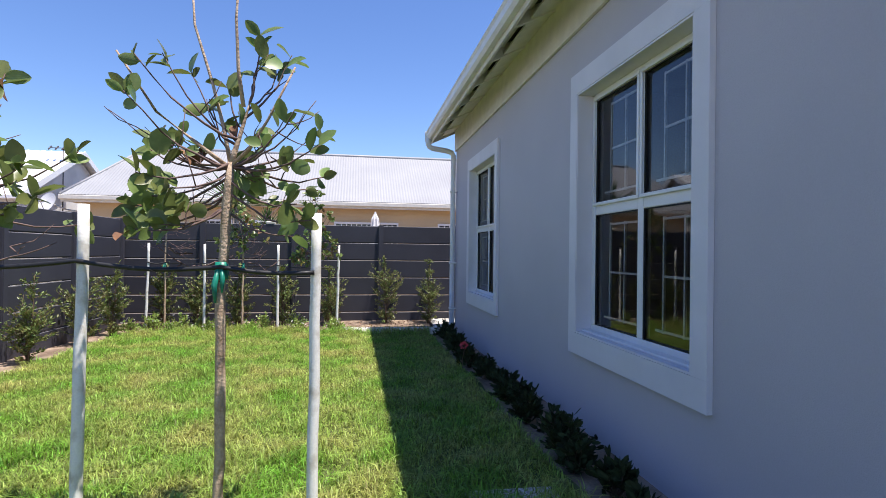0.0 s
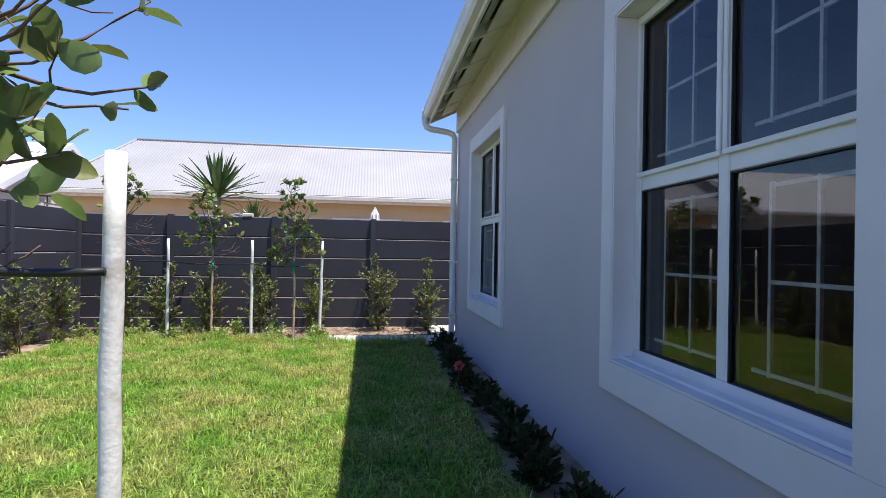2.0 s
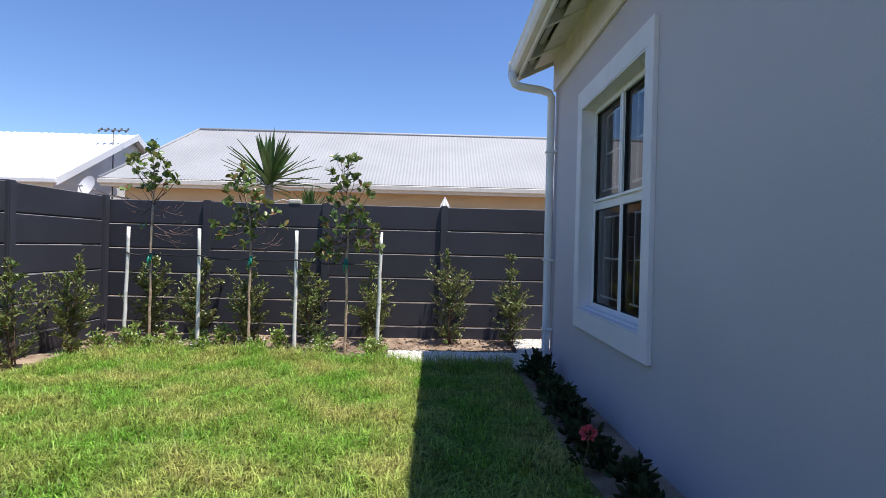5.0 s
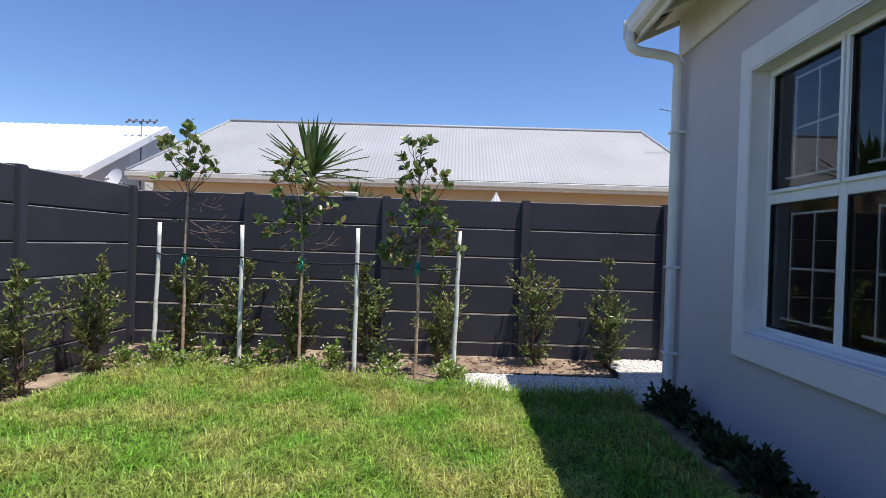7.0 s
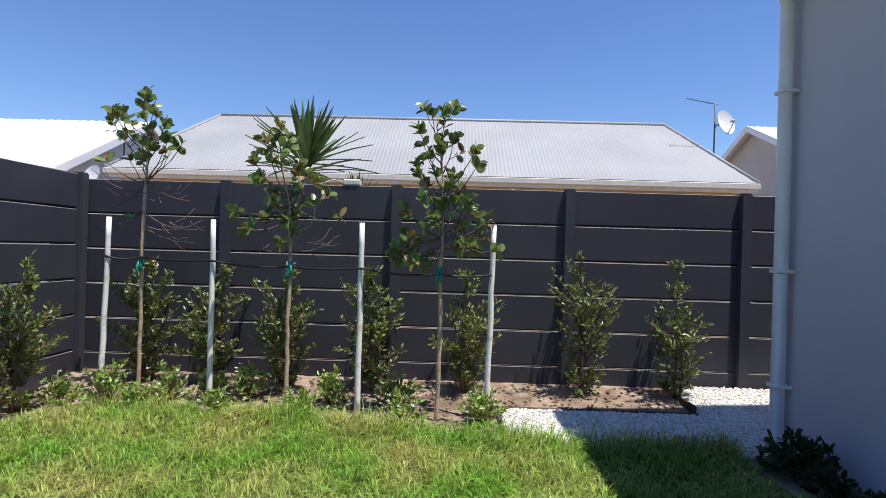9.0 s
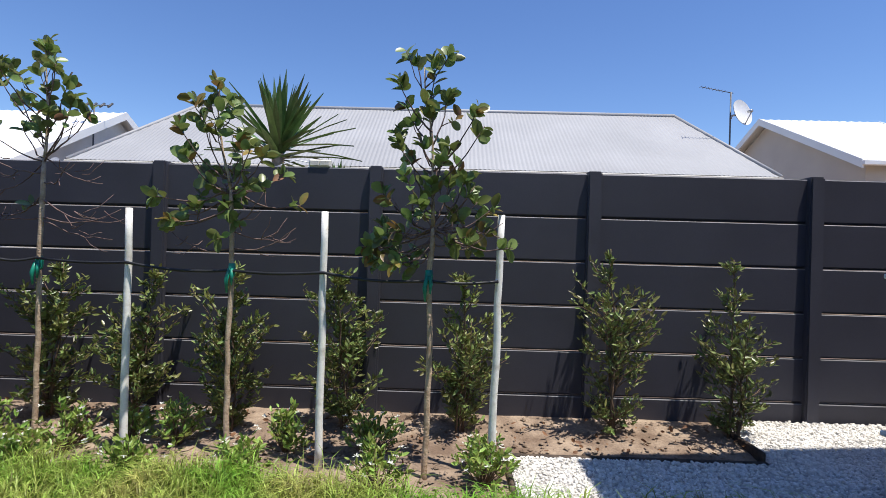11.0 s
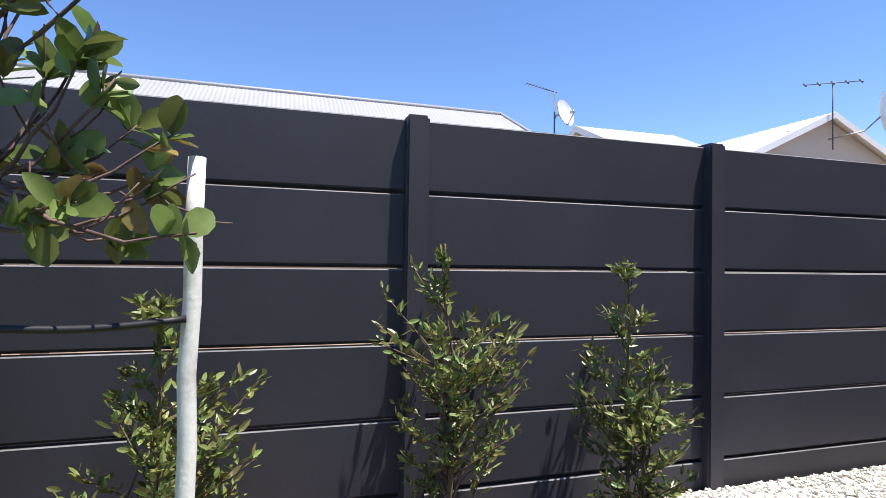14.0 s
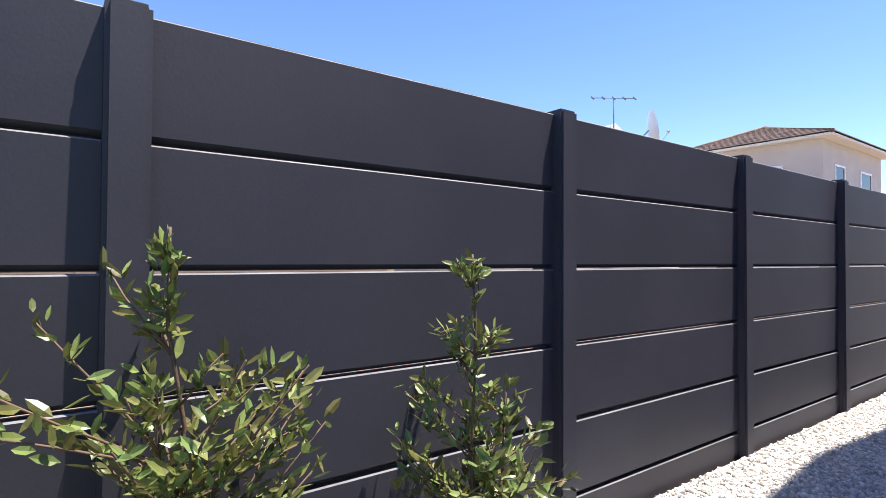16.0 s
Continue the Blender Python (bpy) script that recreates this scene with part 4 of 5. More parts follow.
tree(-2.74, 10.02, [(0.0, -0.10), (0.005, 0.5), (0.0, 0.93), (0.02, 1.54), (0.03, 1.75), (0.0, 2.15)],
     [(-0.01, 2.21, 7), (-0.07, 2.15, 7), (0.0, 2.25, 5), (-0.19, 2.06, 8), (-0.13, 2.04, 6), (-0.25, 2.0, 7), (-0.24, 1.92, 5), (0.08, 2.1, 5), (0.02, 1.96, 7), (-0.01, 1.87, 6), (0.17, 2.04, 7), (0.19, 1.96, 6), (0.22, 1.88, 7), (0.29, 1.83, 7), (0.08, 1.83, 6),
      (0.27, 1.76, 3), (-0.04, 1.74, 5), (-0.13, 1.72, 4), (0.03, 1.72, 5), (-0.24, 1.68, 3), (-0.12, 1.26, 3)],
     0.080, 33, 0.0155, "young tree with leafy top and bare lower twigs", 1.54, depth=0.15, full=1.35, young=0.1, tie=0.93, dry=3,
     bare=((0, 0.34, 1.54, -0.14), (185, 0.34, 1.52, -0.2), (170, 0.42, 1.2, -0.02), (10, 0.42, 1.2, 0.06), (350, 0.40, 1.3, -0.12), (200, 0.36, 1.45, 0.16), (330, 0.3, 1.4, 0.1), (20, 0.36, 1.18, -0.1), (160, 0.4, 1.3, -0.1)))

stake(-0.01, 3.48, 1.335, (0.005, 0), r=0.024)
stake(-0.90, 3.48, 1.35, (0.012, 0), r=0.024)
stake(-1.86, 3.50, 1.34, r=0.024)
stake(-0.13, 9.74, 1.262, (0.02, 0))
stake(-1.025, 9.74, 1.256)
stake(-2.12, 9.86, 1.256, (-0.005, 0))
stake(-2.98, 9.95, 1.26, (0.03, 0))


def hose(points, r):
    lines = []
    for (a, b), sag in zip(zip(points, points[1:]), [0.02, 0.012] * 10):
        a, b = Vector(a), Vector(b)
        for i in range(8):
            p, q = a.lerp(b, i / 8), a.lerp(b, (i + 1) / 8)
            p.z -= sag * math.sin(math.pi * i / 8)
            q.z -= sag * math.sin(math.pi * (i + 1) / 8)
            lines.append((p, r))
        last = q
    lines.append((last, r))
    return thing("tree_strap", data=tubes("tree_strap", [lines], M_HOSE, 7), label="black rubber hose strap tying stakes and trunks", category="strap")


hose([(-1.86, 3.474, 1.12), (-1.42, 3.475, 1.10), (-0.90, 3.452, 1.13), (-0.37, 3.435, 1.11), (-0.01, 3.452, 1.09)], 0.009)
hose([(-2.96, 9.928, 0.97), (-2.74, 10.0, 0.965), (-2.12, 9.836, 0.96), (-1.56, 9.862, 0.93), (-1.02, 9.716, 0.94), (-0.475, 9.672, 0.915), (-0.12, 9.716, 0.92)], 0.008)


def shrub(x, y, height, spread, count, seed):
    """An upright hedge plant: several stems and very many narrow leaves with gaps."""
    rg = random.Random(seed)
    z0 = gz(x, y) - 0.03
    root = thing("hedge_shrub", label="upright young hedge shrub with narrow olive leaves", category="shrub", group="hedge shrubs along the wall", at=(x, y, z0))
    stems, places = [], []
    tops = []
    for i in range(5):
        a = rg.uniform(0, 6.28)
        rr = spread * 0.22 * rg.random()
        h = height * (1.0 if i == 0 else rg.uniform(0.42, 0.74))
        tip = Vector((math.cos(a) * rr, math.sin(a) * rr, h))
        tops.append(tip)
        stems.append(wobble((rg.uniform(-0.03, 0.03), rg.uniform(-0.03, 0.03), 0), tip, 6, 0.02, 0.008, 0.003, rg))
    sprays = []
    for _ in range(int(62 * height / 1.0)):
        tip = tops[rg.choice((0, 0, 1, 2, 3, 4))]
        f = rg.uniform(0.03, 0.97)
        p = Vector((tip.x * f, tip.y * f, tip.z * f))
        rel = p.z / height
        env = spread * 0.5 * (0.55 + 0.75 * math.sin(min(1, rel * 1.05) * math.pi) ** 0.8) * (1 - 0.8 * rel ** 2.2)
        a = rg.uniform(0, 6.28)
        ln = env * rg.uniform(0.35, 1.12)
        q = p + Vector((math.cos(a) * ln, math.sin(a) * ln, ln * rg.uniform(0.3, 1.3)))
        sprays.append((p, q))
        stems.append(wobble(p, q, 3, 0.01, 0.0035, 0.0018, rg))
    for t in tops:
        sprays.append((t * 0.75, t))
        sprays.append((t * 0.6, t * 0.9))
    per = max(8, int(count * 0.9) // len(sprays))
    for p, q in sprays:
        ax = (q - p).normalized()
        for _ in range(per):
            f = rg.uniform(0.2, 1.03) ** 0.8
            d = ax * rg.uniform(0.2, 0.9) + Vector((rg.uniform(-1, 1), rg.uniform(-1, 1), rg.uniform(-0.35, 0.8)))
            pt = p.lerp(q, f) + Vector((rg.uniform(-1, 1), rg.uniform(-1, 1), rg.uniform(-1, 1))) * 0.018
            places.append((pt, d, rg.uniform(0.028, 0.056)))
    thing("stem", parent=root, data=tubes("stem", stems, M_STEM, 5))
    thing("foliage", parent=root, data=leaf_mass("foliage", places, M_SHRUB, 0.38), kind="stuff")


for i, (sx, sy, sh, sw, sc) in enumerate(((0.66, 10.33, 1.17, 0.50, 1900), (1.39, 10.28, 1.13, 0.44, 1900), (-0.28, 10.30, 1.0, 0.46, 2185), (-0.99, 10.30, 0.98, 0.50, 2530), (-1.70, 10.22, 1.0, 0.50, 2760),
                                          (-2.33, 10.32, 0.98, 0.48, 2185), (-2.85, 10.30, 1.0, 0.50, 2530), (-3.27, 9.52, 1.06, 0.46, 2300), (-3.27, 8.72, 1.0, 0.50, 2070), (-3.24, 7.45, 0.95, 0.48, 2070), (-3.26, 6.1, 0.95, 0.48, 1839))):
    shrub(sx, sy, sh, sw, sc, 50 + i)


def cover(x, y, size, seed, flowers=26, mat=None, leaf=0.045, name="groundcover_plant", label="low bright green groundcover with small white flowers", petal=None, group="groundcover clumps"):
    rg = random.Random(seed)
    root = thing(name, label=label, category="plant", group=group, at=(x, y, gz(x, y) - 0.01))
    places, petals, stems = [], [], []
    for _ in range(int(40 * size / 0.2)):
        a, e = rg.uniform(0, 6.28), rg.uniform(0.15, 1.45)
        rr = size * rg.uniform(0.5, 1.05)
        q = Vector((math.cos(a) * math.cos(e) * rr * 0.85, math.sin(a) * math.cos(e) * rr * 0.85, math.sin(e) * rr * 1.0 + 0.02))
        stems.append(wobble((0, 0, -0.01), q, 3, 0.01, 0.003, 0.0015, rg))
        for _ in range(8):
            d = q.normalized() * 0.5 + Vector((rg.uniform(-1, 1), rg.uniform(-1, 1), rg.uniform(-0.3, 0.8)))
            places.append((q * rg.uniform(0.55, 1.05), d, leaf * rg.uniform(0.6, 1.2)))
    for _ in range(flowers):
        a, e = rg.uniform(0, 6.28), rg.uniform(0.05, 1.2)
        rr = size * rg.uniform(0.9, 1.12)
        c = Vector((math.cos(a) * math.cos(e) * rr * 0.85, math.sin(a) * math.cos(e) * rr * 0.85, math.sin(e) * rr + 0.02))
        for k in range(5):
            t = k * 1.2566 + rg.random()
            petals.append((c, (math.cos(t), math.sin(t) * 0.8, rg.uniform(-0.2, 0.6)), rg.uniform(0.013, 0.021)))
    thing("stem", parent=root, data=tubes("stem", stems, M_STEM, 4))
    thing("foliage", parent=root, data=leaf_mass("foliage", places, mat or M_COVER, 0.42), kind="stuff")
    if petals:
        thing("flower", parent=root, data=leaf_mass("flower", petals, petal or M_PETAL, 0.42), kind="stuff")


for i, (cx, cy, cs) in enumerate(((-2.45, 9.88, 0.19), (-1.95, 9.62, 0.13), (-1.90, 10.02, 0.17), (-1.37, 9.60, 0.14), (-1.27, 9.96, 0.17), (-0.78, 9.98, 0.18), (-0.69, 9.53, 0.15), (-0.17, 9.60, 0.17),
                                  (-2.85, 9.82, 0.19), (-2.52, 9.62, 0.12), (-3.12, 9.72, 0.15), (-2.2, 10.05, 0.13), (-0.15, 9.84, 0.12))):
    cover(cx, cy, cs * 1.35, 80 + i, flowers=12)
for i, (cx, cy, cs) in enumerate(((-0.62, 3.72, 0.10), (-1.12, 3.66, 0.10), (-0.28, 3.55, 0.07))):
    cover(cx, cy, cs, 120 + i, flowers=0)
bed_rg = random.Random(9)
yb = 2.6
while yb < 8.9:
    # the deep shade of this bed is partly in the leaf colour
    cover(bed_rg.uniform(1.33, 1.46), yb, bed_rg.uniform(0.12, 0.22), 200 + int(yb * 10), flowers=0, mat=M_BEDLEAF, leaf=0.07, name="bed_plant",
          label="low leafy bedding plant, coloured dark for the shade under the wall", group="bedding plants under the house wall")
    yb += bed_rg.uniform(0.22, 0.34)


def geranium(x, y, z):
    rg = random.Random(int(y * 10))
    root = thing("pink_flower", label="pink flower head on a green stalk in shade", category="flower", at=(x, y, gz(x, y)))
    thing("stalk", parent=root, data=tubes("stalk", [wobble((0, 0, 0), (0.01, 0, z), 4, 0.01, 0.003, 0.0025, rg)], M_STEM, 5))
    pts = []
    for _ in range(70):
        d = Vector((rg.gauss(0, 1), rg.gauss(0, 1), rg.gauss(0.3, 0.8))).normalized()
        pts.append((Vector((0.01, 0, z)) + d * 0.022, d + Vector((rg.uniform(-0.7, 0.7), rg.uniform(-0.7, 0.7), 0.1)), rg.uniform(0.018, 0.028)))
    thing("petal", parent=root, data=leaf_mass("petal", pts, M_PINK, 0.8), kind="stuff")


geranium(1.22, 6.45, 0.27)


# ---- beyond the wall ----
def yucca(x, y, z, seed, scale=1.0, trunk=True):
    rg = random.Random(seed)
    root = thing("yucca", label="spiky green yucca crown behind the boundary wall", category="plant", at=(x, y, -0.01))
    stem = [((0, 0, -0.05), 0.10), ((0.03, 0, z * 0.5), 0.08), ((0, 0, z), 0.07)]
    thing("trunk", parent=root, data=tubes("trunk", [stem], M_BARK, 9))
    verts, faces = [], []
    for i in range(84):
        a = rg.uniform(0, 6.28)
        e = rg.uniform(0.0, 1.5) if i % 3 else rg.uniform(0.6, 1.5)
        ln = scale * rg.uniform(0.72, 0.98)
        d = Vector((math.cos(a) * math.cos(e), math.sin(a) * math.cos(e), math.sin(e)))
        side = d.cross(Vector((0, 0, 1)))
        side = side.normalized() * 0.042 * scale if side.length > 0.01 else Vector((0.026, 0, 0))
        n = len(verts)
        base = Vector((0, 0, z + rg.uniform(-0.08, 0.08)))
        for f, w in ((0.03, 0.7), (0.3, 1.0), (0.7, 0.75), (1.0, 0.04)):
            p = base + d * ln * f - Vector((0, 0, 0.12 * f * f * ln * math.cos(e)))
            verts += [p - side * w, p + Vector((0, 0, -0.012)), p + side * w]
        for k in range(3):
            for h in range(2):
                q = n + k * 3 + h
                faces.append((q, q + 1, q + 4, q + 3))
    thing("leaf_crown", parent=root, data=mesh_of("leaf_crown", verts, faces, M_YUCCA), label="long stiff sword-shaped leaves", kind="stuff")


yucca(-2.36, 13.0, 2.12, 4, 0.98)
yucca(-1.75, 13.4, 1.62, 5, 0.55)


def corrugated(name, rows, mat, parent, pitch=0.16):
    """A roof slope: rows of (x, (y0, z0), (y1, z1)) samples, zigzag along x."""
    verts, faces = [], []
    for i, (x, lo, hi) in enumerate(rows):
        h = 0.008 if i % 2 else 0.0
        verts += [(x, lo[0], lo[1] + h), (x, hi[0], hi[1] + h)]
    for i in range(len(rows) - 1):
        faces.append((2 * i, 2 * i + 2, 2 * i + 3, 2 * i + 1))
    return thing(name, parent=parent, data=mesh_of(name, verts, faces, mat))


def neighbour():
    """Long bungalow with a hipped pale roof behind the fence."""
    ex0, ex1, ey, ez = -7.7, 5.7, 17.0, 2.6
    rx0, rx1, ry, rz = -6.55, 4.84, 19.8, 4.40
    root = thing("house", label="long beige bungalow with pale corrugated hipped roof", category="house", group="neighbouring houses")
    by = 2 * ry - ey
    rows_f, rows_b = [], []
    n = 320
    for i in range(n + 1):
        x = ex0 + (ex1 - ex0) * i / n
        f = 1.0
        if x < rx0:
            f = (x - ex0) / (rx0 - ex0)
        elif x > rx1:
            f = (ex1 - x) / (ex1 - rx1)
        rows_f.append((x, (ey, ez), (ey + (ry - ey) * f, ez + (rz - ez) * f)))
        rows_b.append((x, (by, ez), (by + (ry - by) * f, ez + (rz - ez) * f)))
    corrugated("roof", rows_f, M_ROOF, root)
    corrugated("roof", rows_b, M_ROOF, root)
    thing("roof_end", parent=root, data=mesh_of("roof_end", [(ex0, ey, ez), (rx0, ry, rz), (ex0, by, ez), (ex1, ey, ez), (rx1, ry, rz), (ex1, by, ez)], [(0, 1, 2), (3, 5, 4)], M_ROOF))
    ridge = [[((rx0, ry, rz + 0.01), 0.05), ((rx1, ry, rz + 0.01), 0.05)], [((ex0, ey, ez + 0.01), 0.04), ((rx0, ry, rz + 0.01), 0.04)], [((ex1, ey, ez + 0.01), 0.04), ((rx1, ry, rz + 0.01), 0.04)]]
    thing("ridge_cap", parent=root, data=tubes("ridge_cap", ridge, M_ROOF, 8))
    thing("gutter", parent=root, data=box_mesh("gutter", [(ex0, ey - 0.09, ez - 0.13, ex1, ey - 0.01, ez - 0.02)], M_TIMBER_WHITE, 0.01))
    thing("fascia", parent=root, data=box_mesh("fascia", [(ex0 + 0.02, ey - 0.005, ez - 0.2, ex1 - 0.02, ey + 0.02, ez - 0.01)], M_TIMBER_WHITE, 0.004))
    thing("soffit", parent=root, data=box_mesh("soffit", [(ex0 + 0.02, ey + 0.022, ez - 0.17, ex1 - 0.02, by, ez - 0.15)], M_BEIGE, 0))
    thing("wall", parent=root, data=box_mesh("wall", [(ex0 + 0.4, ey + 0.4, -0.1, ex1 - 0.3, by - 0.4, ez - 0.172)], M_BEIGE, 0))
    for wx in (-4.2, -0.5, 2.6):
        win = thing("window", parent=root)
        y = ey + 0.4
        thing("frame", parent=win, data=box_mesh("frame", [(wx, y - 0.03, 0.95, wx + 1.9, y - 0.002, 1.0), (wx, y - 0.03, 1.97, wx + 1.9, y - 0.002, 2.03), (wx, y - 0.03, 1.0, wx + 0.05, y - 0.002, 1.97), (wx + 1.85, y - 0.03, 1.0, wx + 1.9, y - 0.002, 1.97)], M_PVC, 0.004))
        thing("pane", parent=win, data=box_mesh("pane", [(wx + 0.05, y - 0.012, 1.0, wx + 1.85, y - 0.003, 1.97)], M_DARKGLASS, 0))
        thing("bars", parent=win, data=box_mesh("bars", [(wx + 0.05 + 0.15 * k, y - 0.028, 1.0, wx + 0.07 + 0.15 * k, y - 0.014, 1.97) for k in range(1, 12)], M_PVC, 0))


neighbour()


def gable_house(x0, x1, y0, y1, eave, top, wall_mat, roof_mat, along, label, over=0.3):
    """A house with a pitched roof whose ridge runs along x or y."""
    root = thing("house", label=label, category="house", group="neighbouring houses")
    if along == "x":
        def P(u, v, z):
            return (u, v, z)
        u0, u1, v0, v1 = x0, x1, y0, y1
    else:
        def P(u, v, z):
            return (v, u, z)
        u0, u1, v0, v1 = y0, y1, x0, x1
    vm = (v0 + v1) / 2
    s = (top - eave) / (vm - v0)
    prof = [(v0 + over, -0.1), (v1 - over, -0.1), (v1 - over, eave + s * over - 0.08), (vm, top - 0.08), (v0 + over, eave + s * over - 0.08)]
    verts = [P(u0 + over, v, z) for v, z in prof] + [P(u1 - over, v, z) for v, z in prof]
    thing("wall", parent=root, data=mesh_of("wall", verts, [(0, 1, 2, 3, 4), (9, 8, 7, 6, 5)] + [(i, i + 5, (i + 1) % 5 + 5, (i + 1) % 5) for i in range(5)], wall_mat))
    n = int((u1 - u0) / 0.11)
    verts, faces = [], []
    for i in range(n + 1):
        u = u0 + (u1 - u0) * i / n
        h = 0.018 if i % 2 else 0
        verts += [P(u, v0, eave + h), P(u, vm, top + h), P(u, v1, eave + h)]
    for i in range(n):
        a = 3 * i
        faces += [(a, a + 3, a + 4, a + 1), (a + 1, a + 4, a + 5, a + 2)]
    thing("roof", parent=root, data=mesh_of("roof", verts, faces, roof_mat))
    for u in (u0, u1):
        d = 0.03 if u == u0 else -0.03
        pr = [(v0, eave - 0.16), (vm, top - 0.16), (v1, eave - 0.16), (v1, eave + 0.03), (vm, top + 0.03), (v0, eave + 0.03)]
        verts = [P(u - d * 0.2, v, z) for v, z in pr] + [P(u + d, v, z) for v, z in pr]
        thing("verge_board", parent=root, data=mesh_of("verge_board", verts, [(0, 1, 4, 5), (1, 2, 3, 4), (11, 10, 7, 6), (10, 9, 8, 7)] + [(i, i + 6, (i + 1) % 6 + 6, (i + 1) % 6) for i in range(6)], M_ROOFWHITE))
    for v in (v0, v1):
        p, q = P(u0, v - 0.06, eave - 0.1), P(u1, v + 0.06, eave)
        thing("gutter", parent=root, data=box_mesh("gutter", [(*p, *q)] if along == "x" else [(p[0], p[1], p[2], q[0], q[1], q[2])], M_ROOFWHITE, 0.01))
    return root


gable_house(-24, -8.5, 16.7, 23.5, 2.52, 4.24, M_PALEWALL, M_ROOFWHITE, "x", "pale house with bright white pitched roof")
gable_house(8.15, 11.5, 18.3, 26.0, 3.2, 4.98, M_STONEWALL, M_ROOFWHITE, "x", "warm grey house with white pitched roof")
gable_house(12.1, 18.7, 20.0, 30.0, 4.0, 5.52, M_STONEWALL, M_ROOFWHITE, "y", "beige gable house with white verge boards")
gable_house(-16.0, -8.0, -3.0, 9.0, 2.7, 4.7, M_PALEWALL, M_ROOFWHITE, "x", "pale house with white roof beyond the side wall")


def tiled_house():
    x0, x1, y0, y1, e, top = 22.45, 29.85, 16.2, 22.6, 5.6, 6.75
    root = thing("house", label="two-storey cream house with brown tiled hipped roof", category="house", group="neighbouring houses")
    thing("wall", parent=root, data=box_mesh("wall", [(x0 + 0.45, y0 + 0.45, -0.1, x1 - 0.45, y1 - 0.45, e - 0.1)], M_STONEWALL, 0))
    thing("soffit", parent=root, data=box_mesh("soffit", [(x0, y0, e - 0.1, x1, y1, e)], M_TIMBER_WHITE, 0.01))
    ra, rb = Vector((25.05, 19.5, top)), Vector((27.25, 19.5, top))
    c = [Vector(p) for p in ((x0 - 0.05, y0 - 0.05, e + 0.02), (x1 + 0.05, y0 - 0.05, e + 0.02), (x1 + 0.05, y1 + 0.05, e + 0.02), (x0 - 0.05, y1 + 0.05, e + 0.02))]
    slopes = ((c[0], c[1], ra, rb), (c[3], c[0], ra, ra), (c[2], c[3], rb, ra), (c[1], c[2], rb, rb))
    courses, verts, faces = 12, [], []
    for a, b, p, q in slopes:
        for k in range(courses):
            f, g = k / courses, (k + 1) / courses
            n = len(verts)
            lift = Vector((0, 0, 0.035))
            verts += [a.lerp(p, f) + lift, b.lerp(q, f) + lift, b.lerp(q, g), a.lerp(p, g), a.lerp(p, f), b.lerp(q, f)]
            faces += [(n, n + 1, n + 2, n + 3), (n + 4, n + 5, n + 1, n)]
    thing("roof", parent=root, data=mesh_of("roof", verts, faces, M_TILE))
    thing("ridge_cap", parent=root, data=tubes("ridge_cap", [[(c[0], 0.07), (ra, 0.07), (rb, 0.07), (c[1], 0.07)], [(c[3], 0.07), (ra, 0.07)]], M_TILE, 7))
    for px, py, w, face in ((x0 + 0.45, 18.0, 0.9, "x"), (x0 + 0.45, 19.7, 0.8, "x"), (24.05, y0 + 0.45, 0.9, "y"), (26.8, y0 + 0.45, 1.2, "y")):
        win = thing("window", parent=root)
        if face == "x":
            thing("pane", parent=win, data=box_mesh("pane", [(px - 0.02, py, 3.5, px - 0.003, py + w, 4.6)], M_DARKGLASS, 0))
            thing("frame", parent=win, data=box_mesh("frame", [(px - 0.05, py - 0.06, 4.6, px - 0.003, py + w + 0.06, 4.68), (px - 0.05, py - 0.06, 3.42, px - 0.003, py + w + 0.06, 3.5), (px - 0.05, py - 0.06, 3.5, px - 0.003, py, 4.6), (px - 0.05, py + w, 3.5, px - 0.003, py + w + 0.06, 4.6)], M_PVC, 0.004))
        else:
            thing("pane", parent=win, data=box_mesh("pane", [(px, py - 0.02, 3.5, px + w, py - 0.003, 4.6)], M_DARKGLASS, 0))
            thing("frame", parent=win, data=box_mesh("frame", [(px - 0.06, py - 0.05, 4.6, px + w + 0.06, py - 0.003, 4.68), (px - 0.06, py - 0.05, 3.42, px + w + 0.06, py - 0.003, 3.5), (px - 0.06, py - 0.05, 3.5, px, py - 0.003, 4.6), (px + w, py - 0.05, 3.5, px + w + 0.06, py - 0.003, 4.6)], M_PVC, 0.004))


tiled_house()


def dish_mesh(r, depth):
    verts, faces = [(0, 0, 0)], []
    rings, seg = 5, 24
    for i in range(1, rings + 1):
        for k in range(seg):
            t = 2 * math.pi * k / seg
            f = i / rings
            verts.append((math.cos(t) * r * f, depth * f * f, math.sin(t) * r * 1.08 * f))
    for k in range(seg):
        faces.append((0, 1 + k, 1 + (k + 1) % seg))
        for i in range(rings - 1):
            a, b = 1 + i * seg, 1 + (i + 1) * seg
            faces.append((a + k, b + k, b + (k + 1) % seg, a + (k + 1) % seg))
    n = len(verts)
    verts += [(x, y + 0.012, z) for x, y, z in verts]
    faces += [tuple(reversed([k + n for k in f])) for f in faces]
    return mesh_of("reflector", verts, faces, M_DISH, smooth=True)


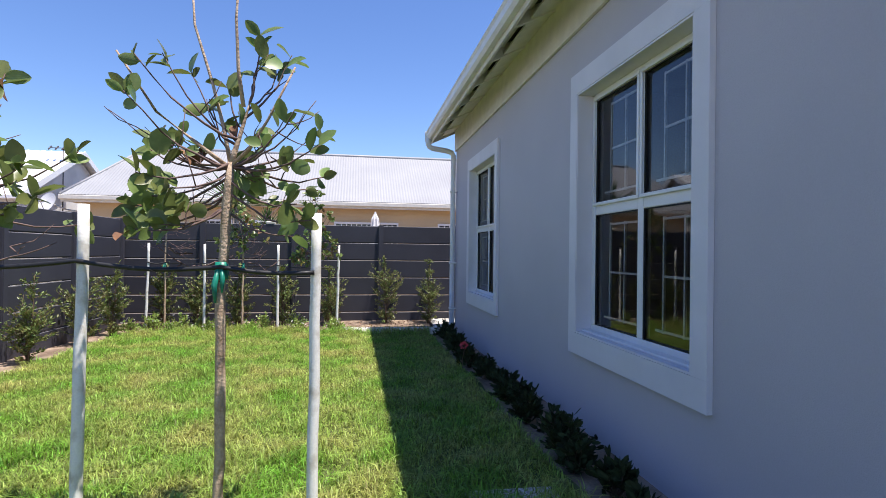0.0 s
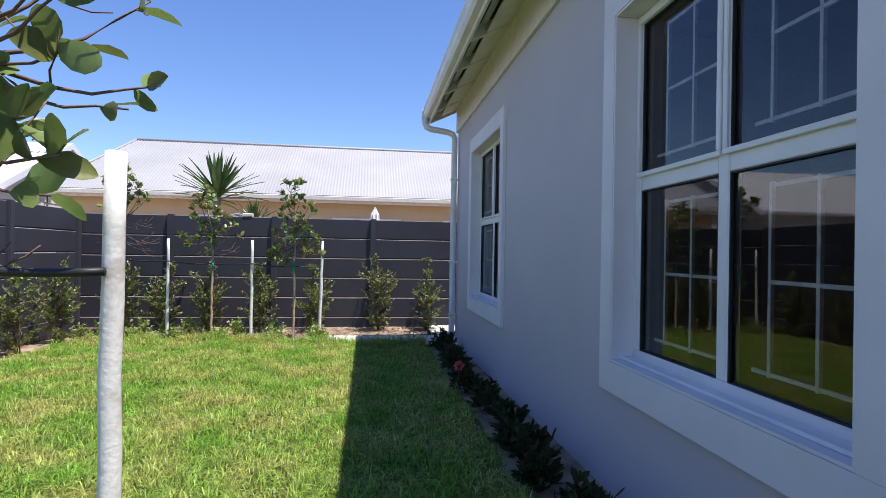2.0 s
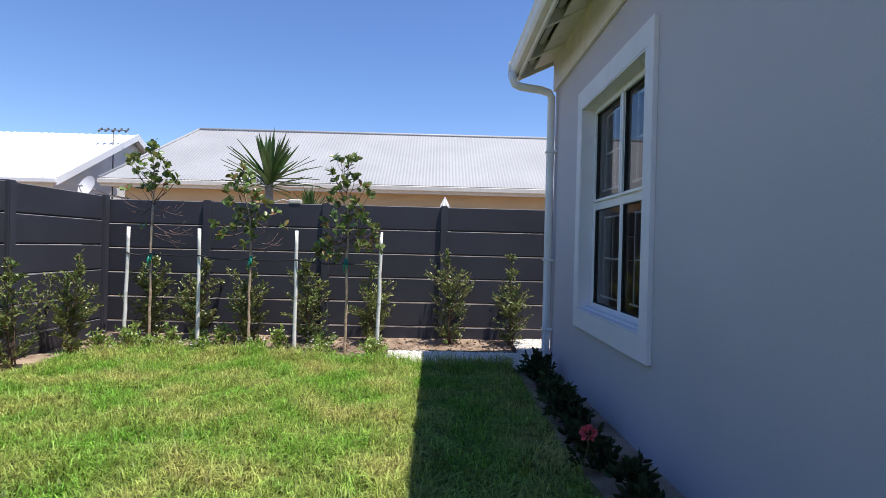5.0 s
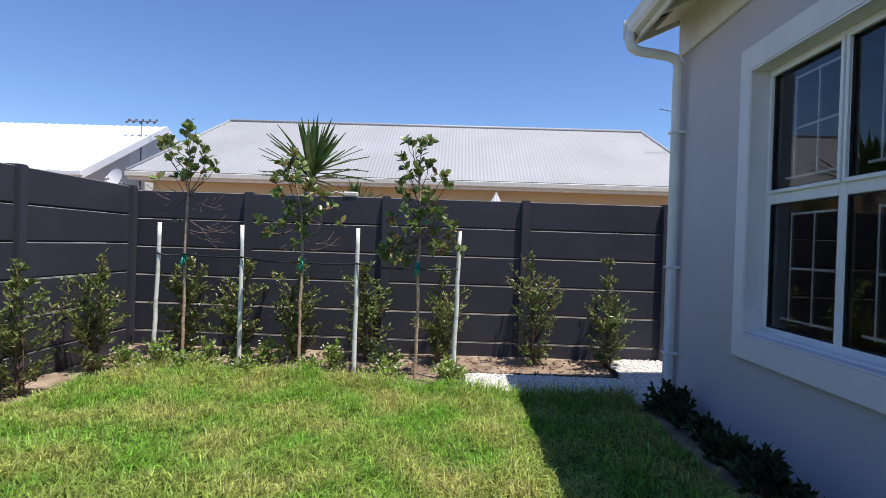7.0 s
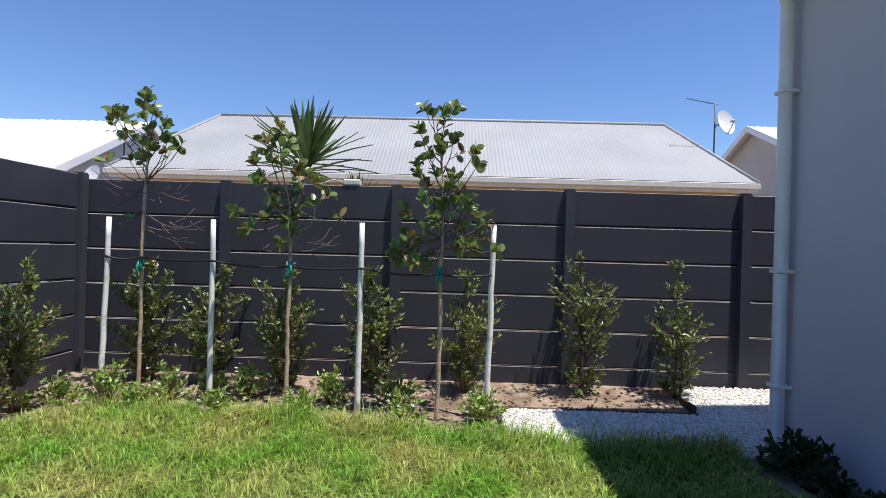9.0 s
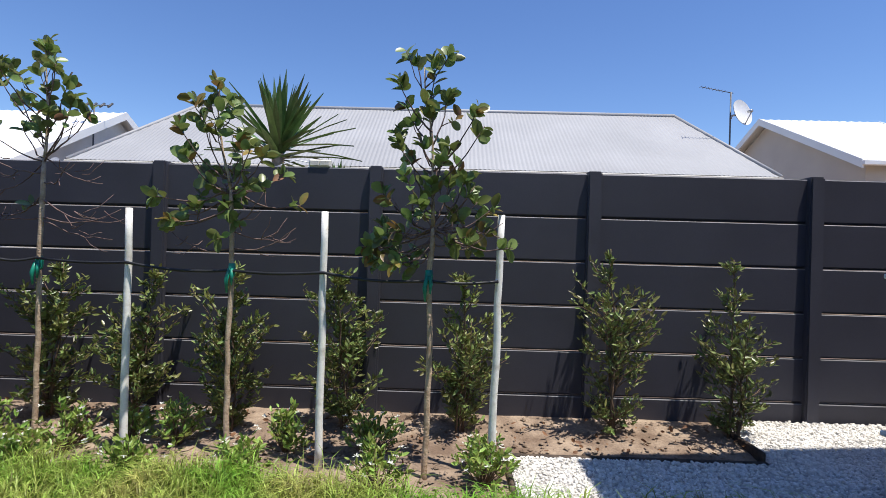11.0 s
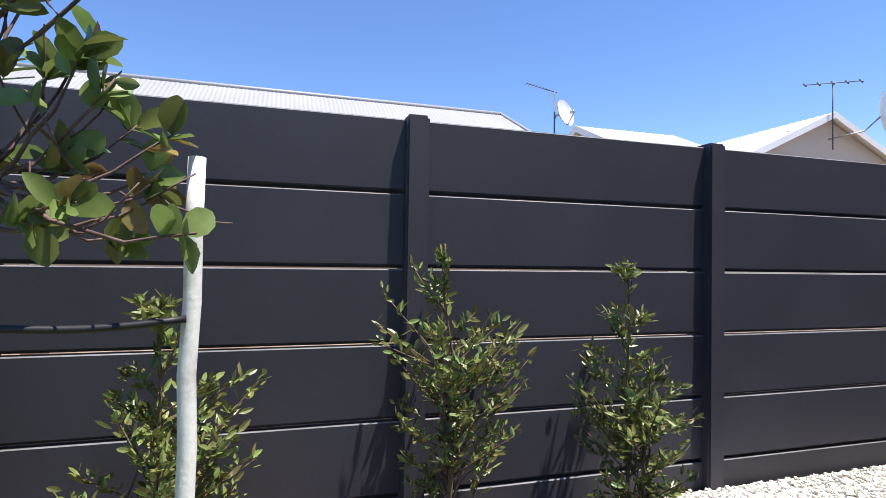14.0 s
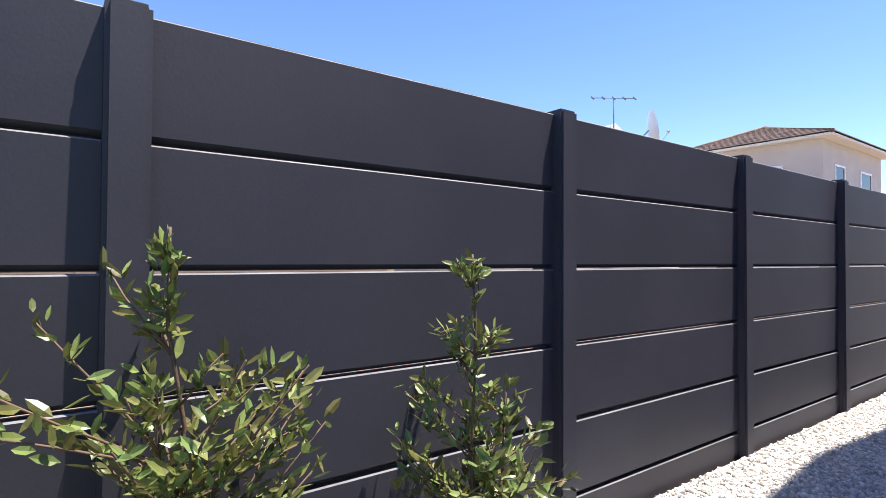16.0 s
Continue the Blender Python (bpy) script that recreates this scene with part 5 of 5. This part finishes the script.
def satellite_dish(x, y, z, r, turn, tilt, mount):
    """A dish with feed arm, bracket and the mast or wall arm that carries it."""
    root = thing("satellite_dish", label="white satellite dish on a thin metal mount", category="satellite dish", group="satellite dishes", at=(x, y, z))
    refl = thing("reflector", parent=root, data=dish_mesh(r, r * 0.22))
    refl.rotation_euler = (radians(tilt), 0, radians(turn))
    m = Euler((radians(tilt), 0, radians(turn))).to_matrix()
    feed = m @ Vector((0, r * 1.0, -r * 0.25))
    low = m @ Vector((0, r * 0.2, -r * 1.0))
    thing("feed_arm", parent=root, data=tubes("feed_arm", [[(low, 0.012), (feed, 0.012)], [(feed, 0.035), (feed + (m @ Vector((0, -0.09, 0.02))), 0.03)]], M_METAL, 8))
    lines = []
    prev = m @ Vector((0, -0.01, 0))
    for p in mount:
        q = Vector(p) - Vector((x, y, z))
        lines.append([(prev, 0.022), (q, 0.022)])
        prev = q
    thing("mount", parent=root, data=tubes("mount", lines, M_METAL, 8))


satellite_dish(5.70, 18.5, 4.16, 0.27, 205, 15, [(5.53, 18.55, 4.12), (5.50, 18.47, 4.05)])
satellite_dish(-7.95, 17.0, 2.36, 0.25, 160, 20, [(-7.6, 17.15, 2.2), (-7.05, 17.5, 2.1)])
satellite_dish(16.2, 19.3, 5.3, 0.62, -136, 10, [(15.85, 19.5, 4.9), (15.5, 20.35, 4.8)])


def antenna(x, y, z0, z1, length, turn, elements, boom_tilt=0.0):
    root = thing("tv_antenna", label="thin metal television antenna on a mast", category="antenna", group="antennas", at=(x, y, z0))
    h = z1 - z0
    thing("mast", parent=root, data=tubes("mast", [[((0, 0, 0), 0.02), ((0, 0, h), 0.016)]], M_DARKMETAL, 7))
    a = radians(turn)
    d = Vector((math.cos(a), math.sin(a), boom_tilt))
    s = Vector((-math.sin(a), math.cos(a), 0))
    if not length:
        tip = Vector((0, 0, h))
        rod = [[(tip + Vector((0.05, 0, -0.02)), 0.009), (tip + Vector((-0.64, 0, 0.10)), 0.007)]]
        rod += [[(tip + Vector((-0.64 + 0.07 * k, -0.07, 0.10 - 0.0125 * k)), 0.004), (tip + Vector((-0.64 + 0.07 * k, 0.07, 0.10 - 0.0125 * k)), 0.004)] for k in range(8)]
        thing("boom", parent=root, data=tubes("boom", rod, M_DARKMETAL, 6))
        return
    lines = [[(Vector((0, 0, h)) - d * length * 0.5, 0.012), (Vector((0, 0, h)) + d * length * 0.5, 0.012)]]
    for k in range(elements):
        c = Vector((0, 0, h)) + d * length * (k / (elements - 1) - 0.5)
        lines.append([(c - s * 0.08 - Vector((0, 0, 0.06)), 0.026), (c + s * 0.08 + Vector((0, 0, 0.06)), 0.026)])
    thing("boom", parent=root, data=tubes("boom", lines, M_DARKMETAL, 6))


antenna(-8.7, 19.2, 2.2, 4.2, 0.75, 0, 5)
antenna(5.47, 18.45, 2.3, 4.60, 0.0, 172, 2, 0.05)
antenna(15.2, 19.93, 4.4, 6.33, 1.45, -28, 5, 0.04)


def parasol(x, y, top):
    root = thing("parasol", label="closed white garden parasol beyond the wall", category="parasol", at=(x, y, -0.01))
    thing("pole", parent=root, data=tubes("pole", [[((0, 0, 0), 0.02), ((0, 0, top), 0.018)]], M_METAL, 8))
    verts, faces = [], []
    seg = 16
    for i, (z, r) in enumerate(((top - 0.9, 0.15), (top - 0.55, 0.13), (top - 0.2, 0.10), (top - 0.05, 0.03), (top, 0.02))):
        for k in range(seg):
            t = 2 * math.pi * k / seg
            rr = r * (1.15 if k % 2 else 0.8)
            verts.append((math.cos(t) * rr, math.sin(t) * rr, z))
    for i in range(4):
        for k in range(seg):
            faces.append((i * seg + k, i * seg + (k + 1) % seg, (i + 1) * seg + (k + 1) % seg, (i + 1) * seg + k))
    faces.append(tuple(reversed(range(seg))))
    thing("canopy", parent=root, data=mesh_of("canopy", verts, faces, M_CANVAS))


parasol(0.66, 16.1, 2.27)
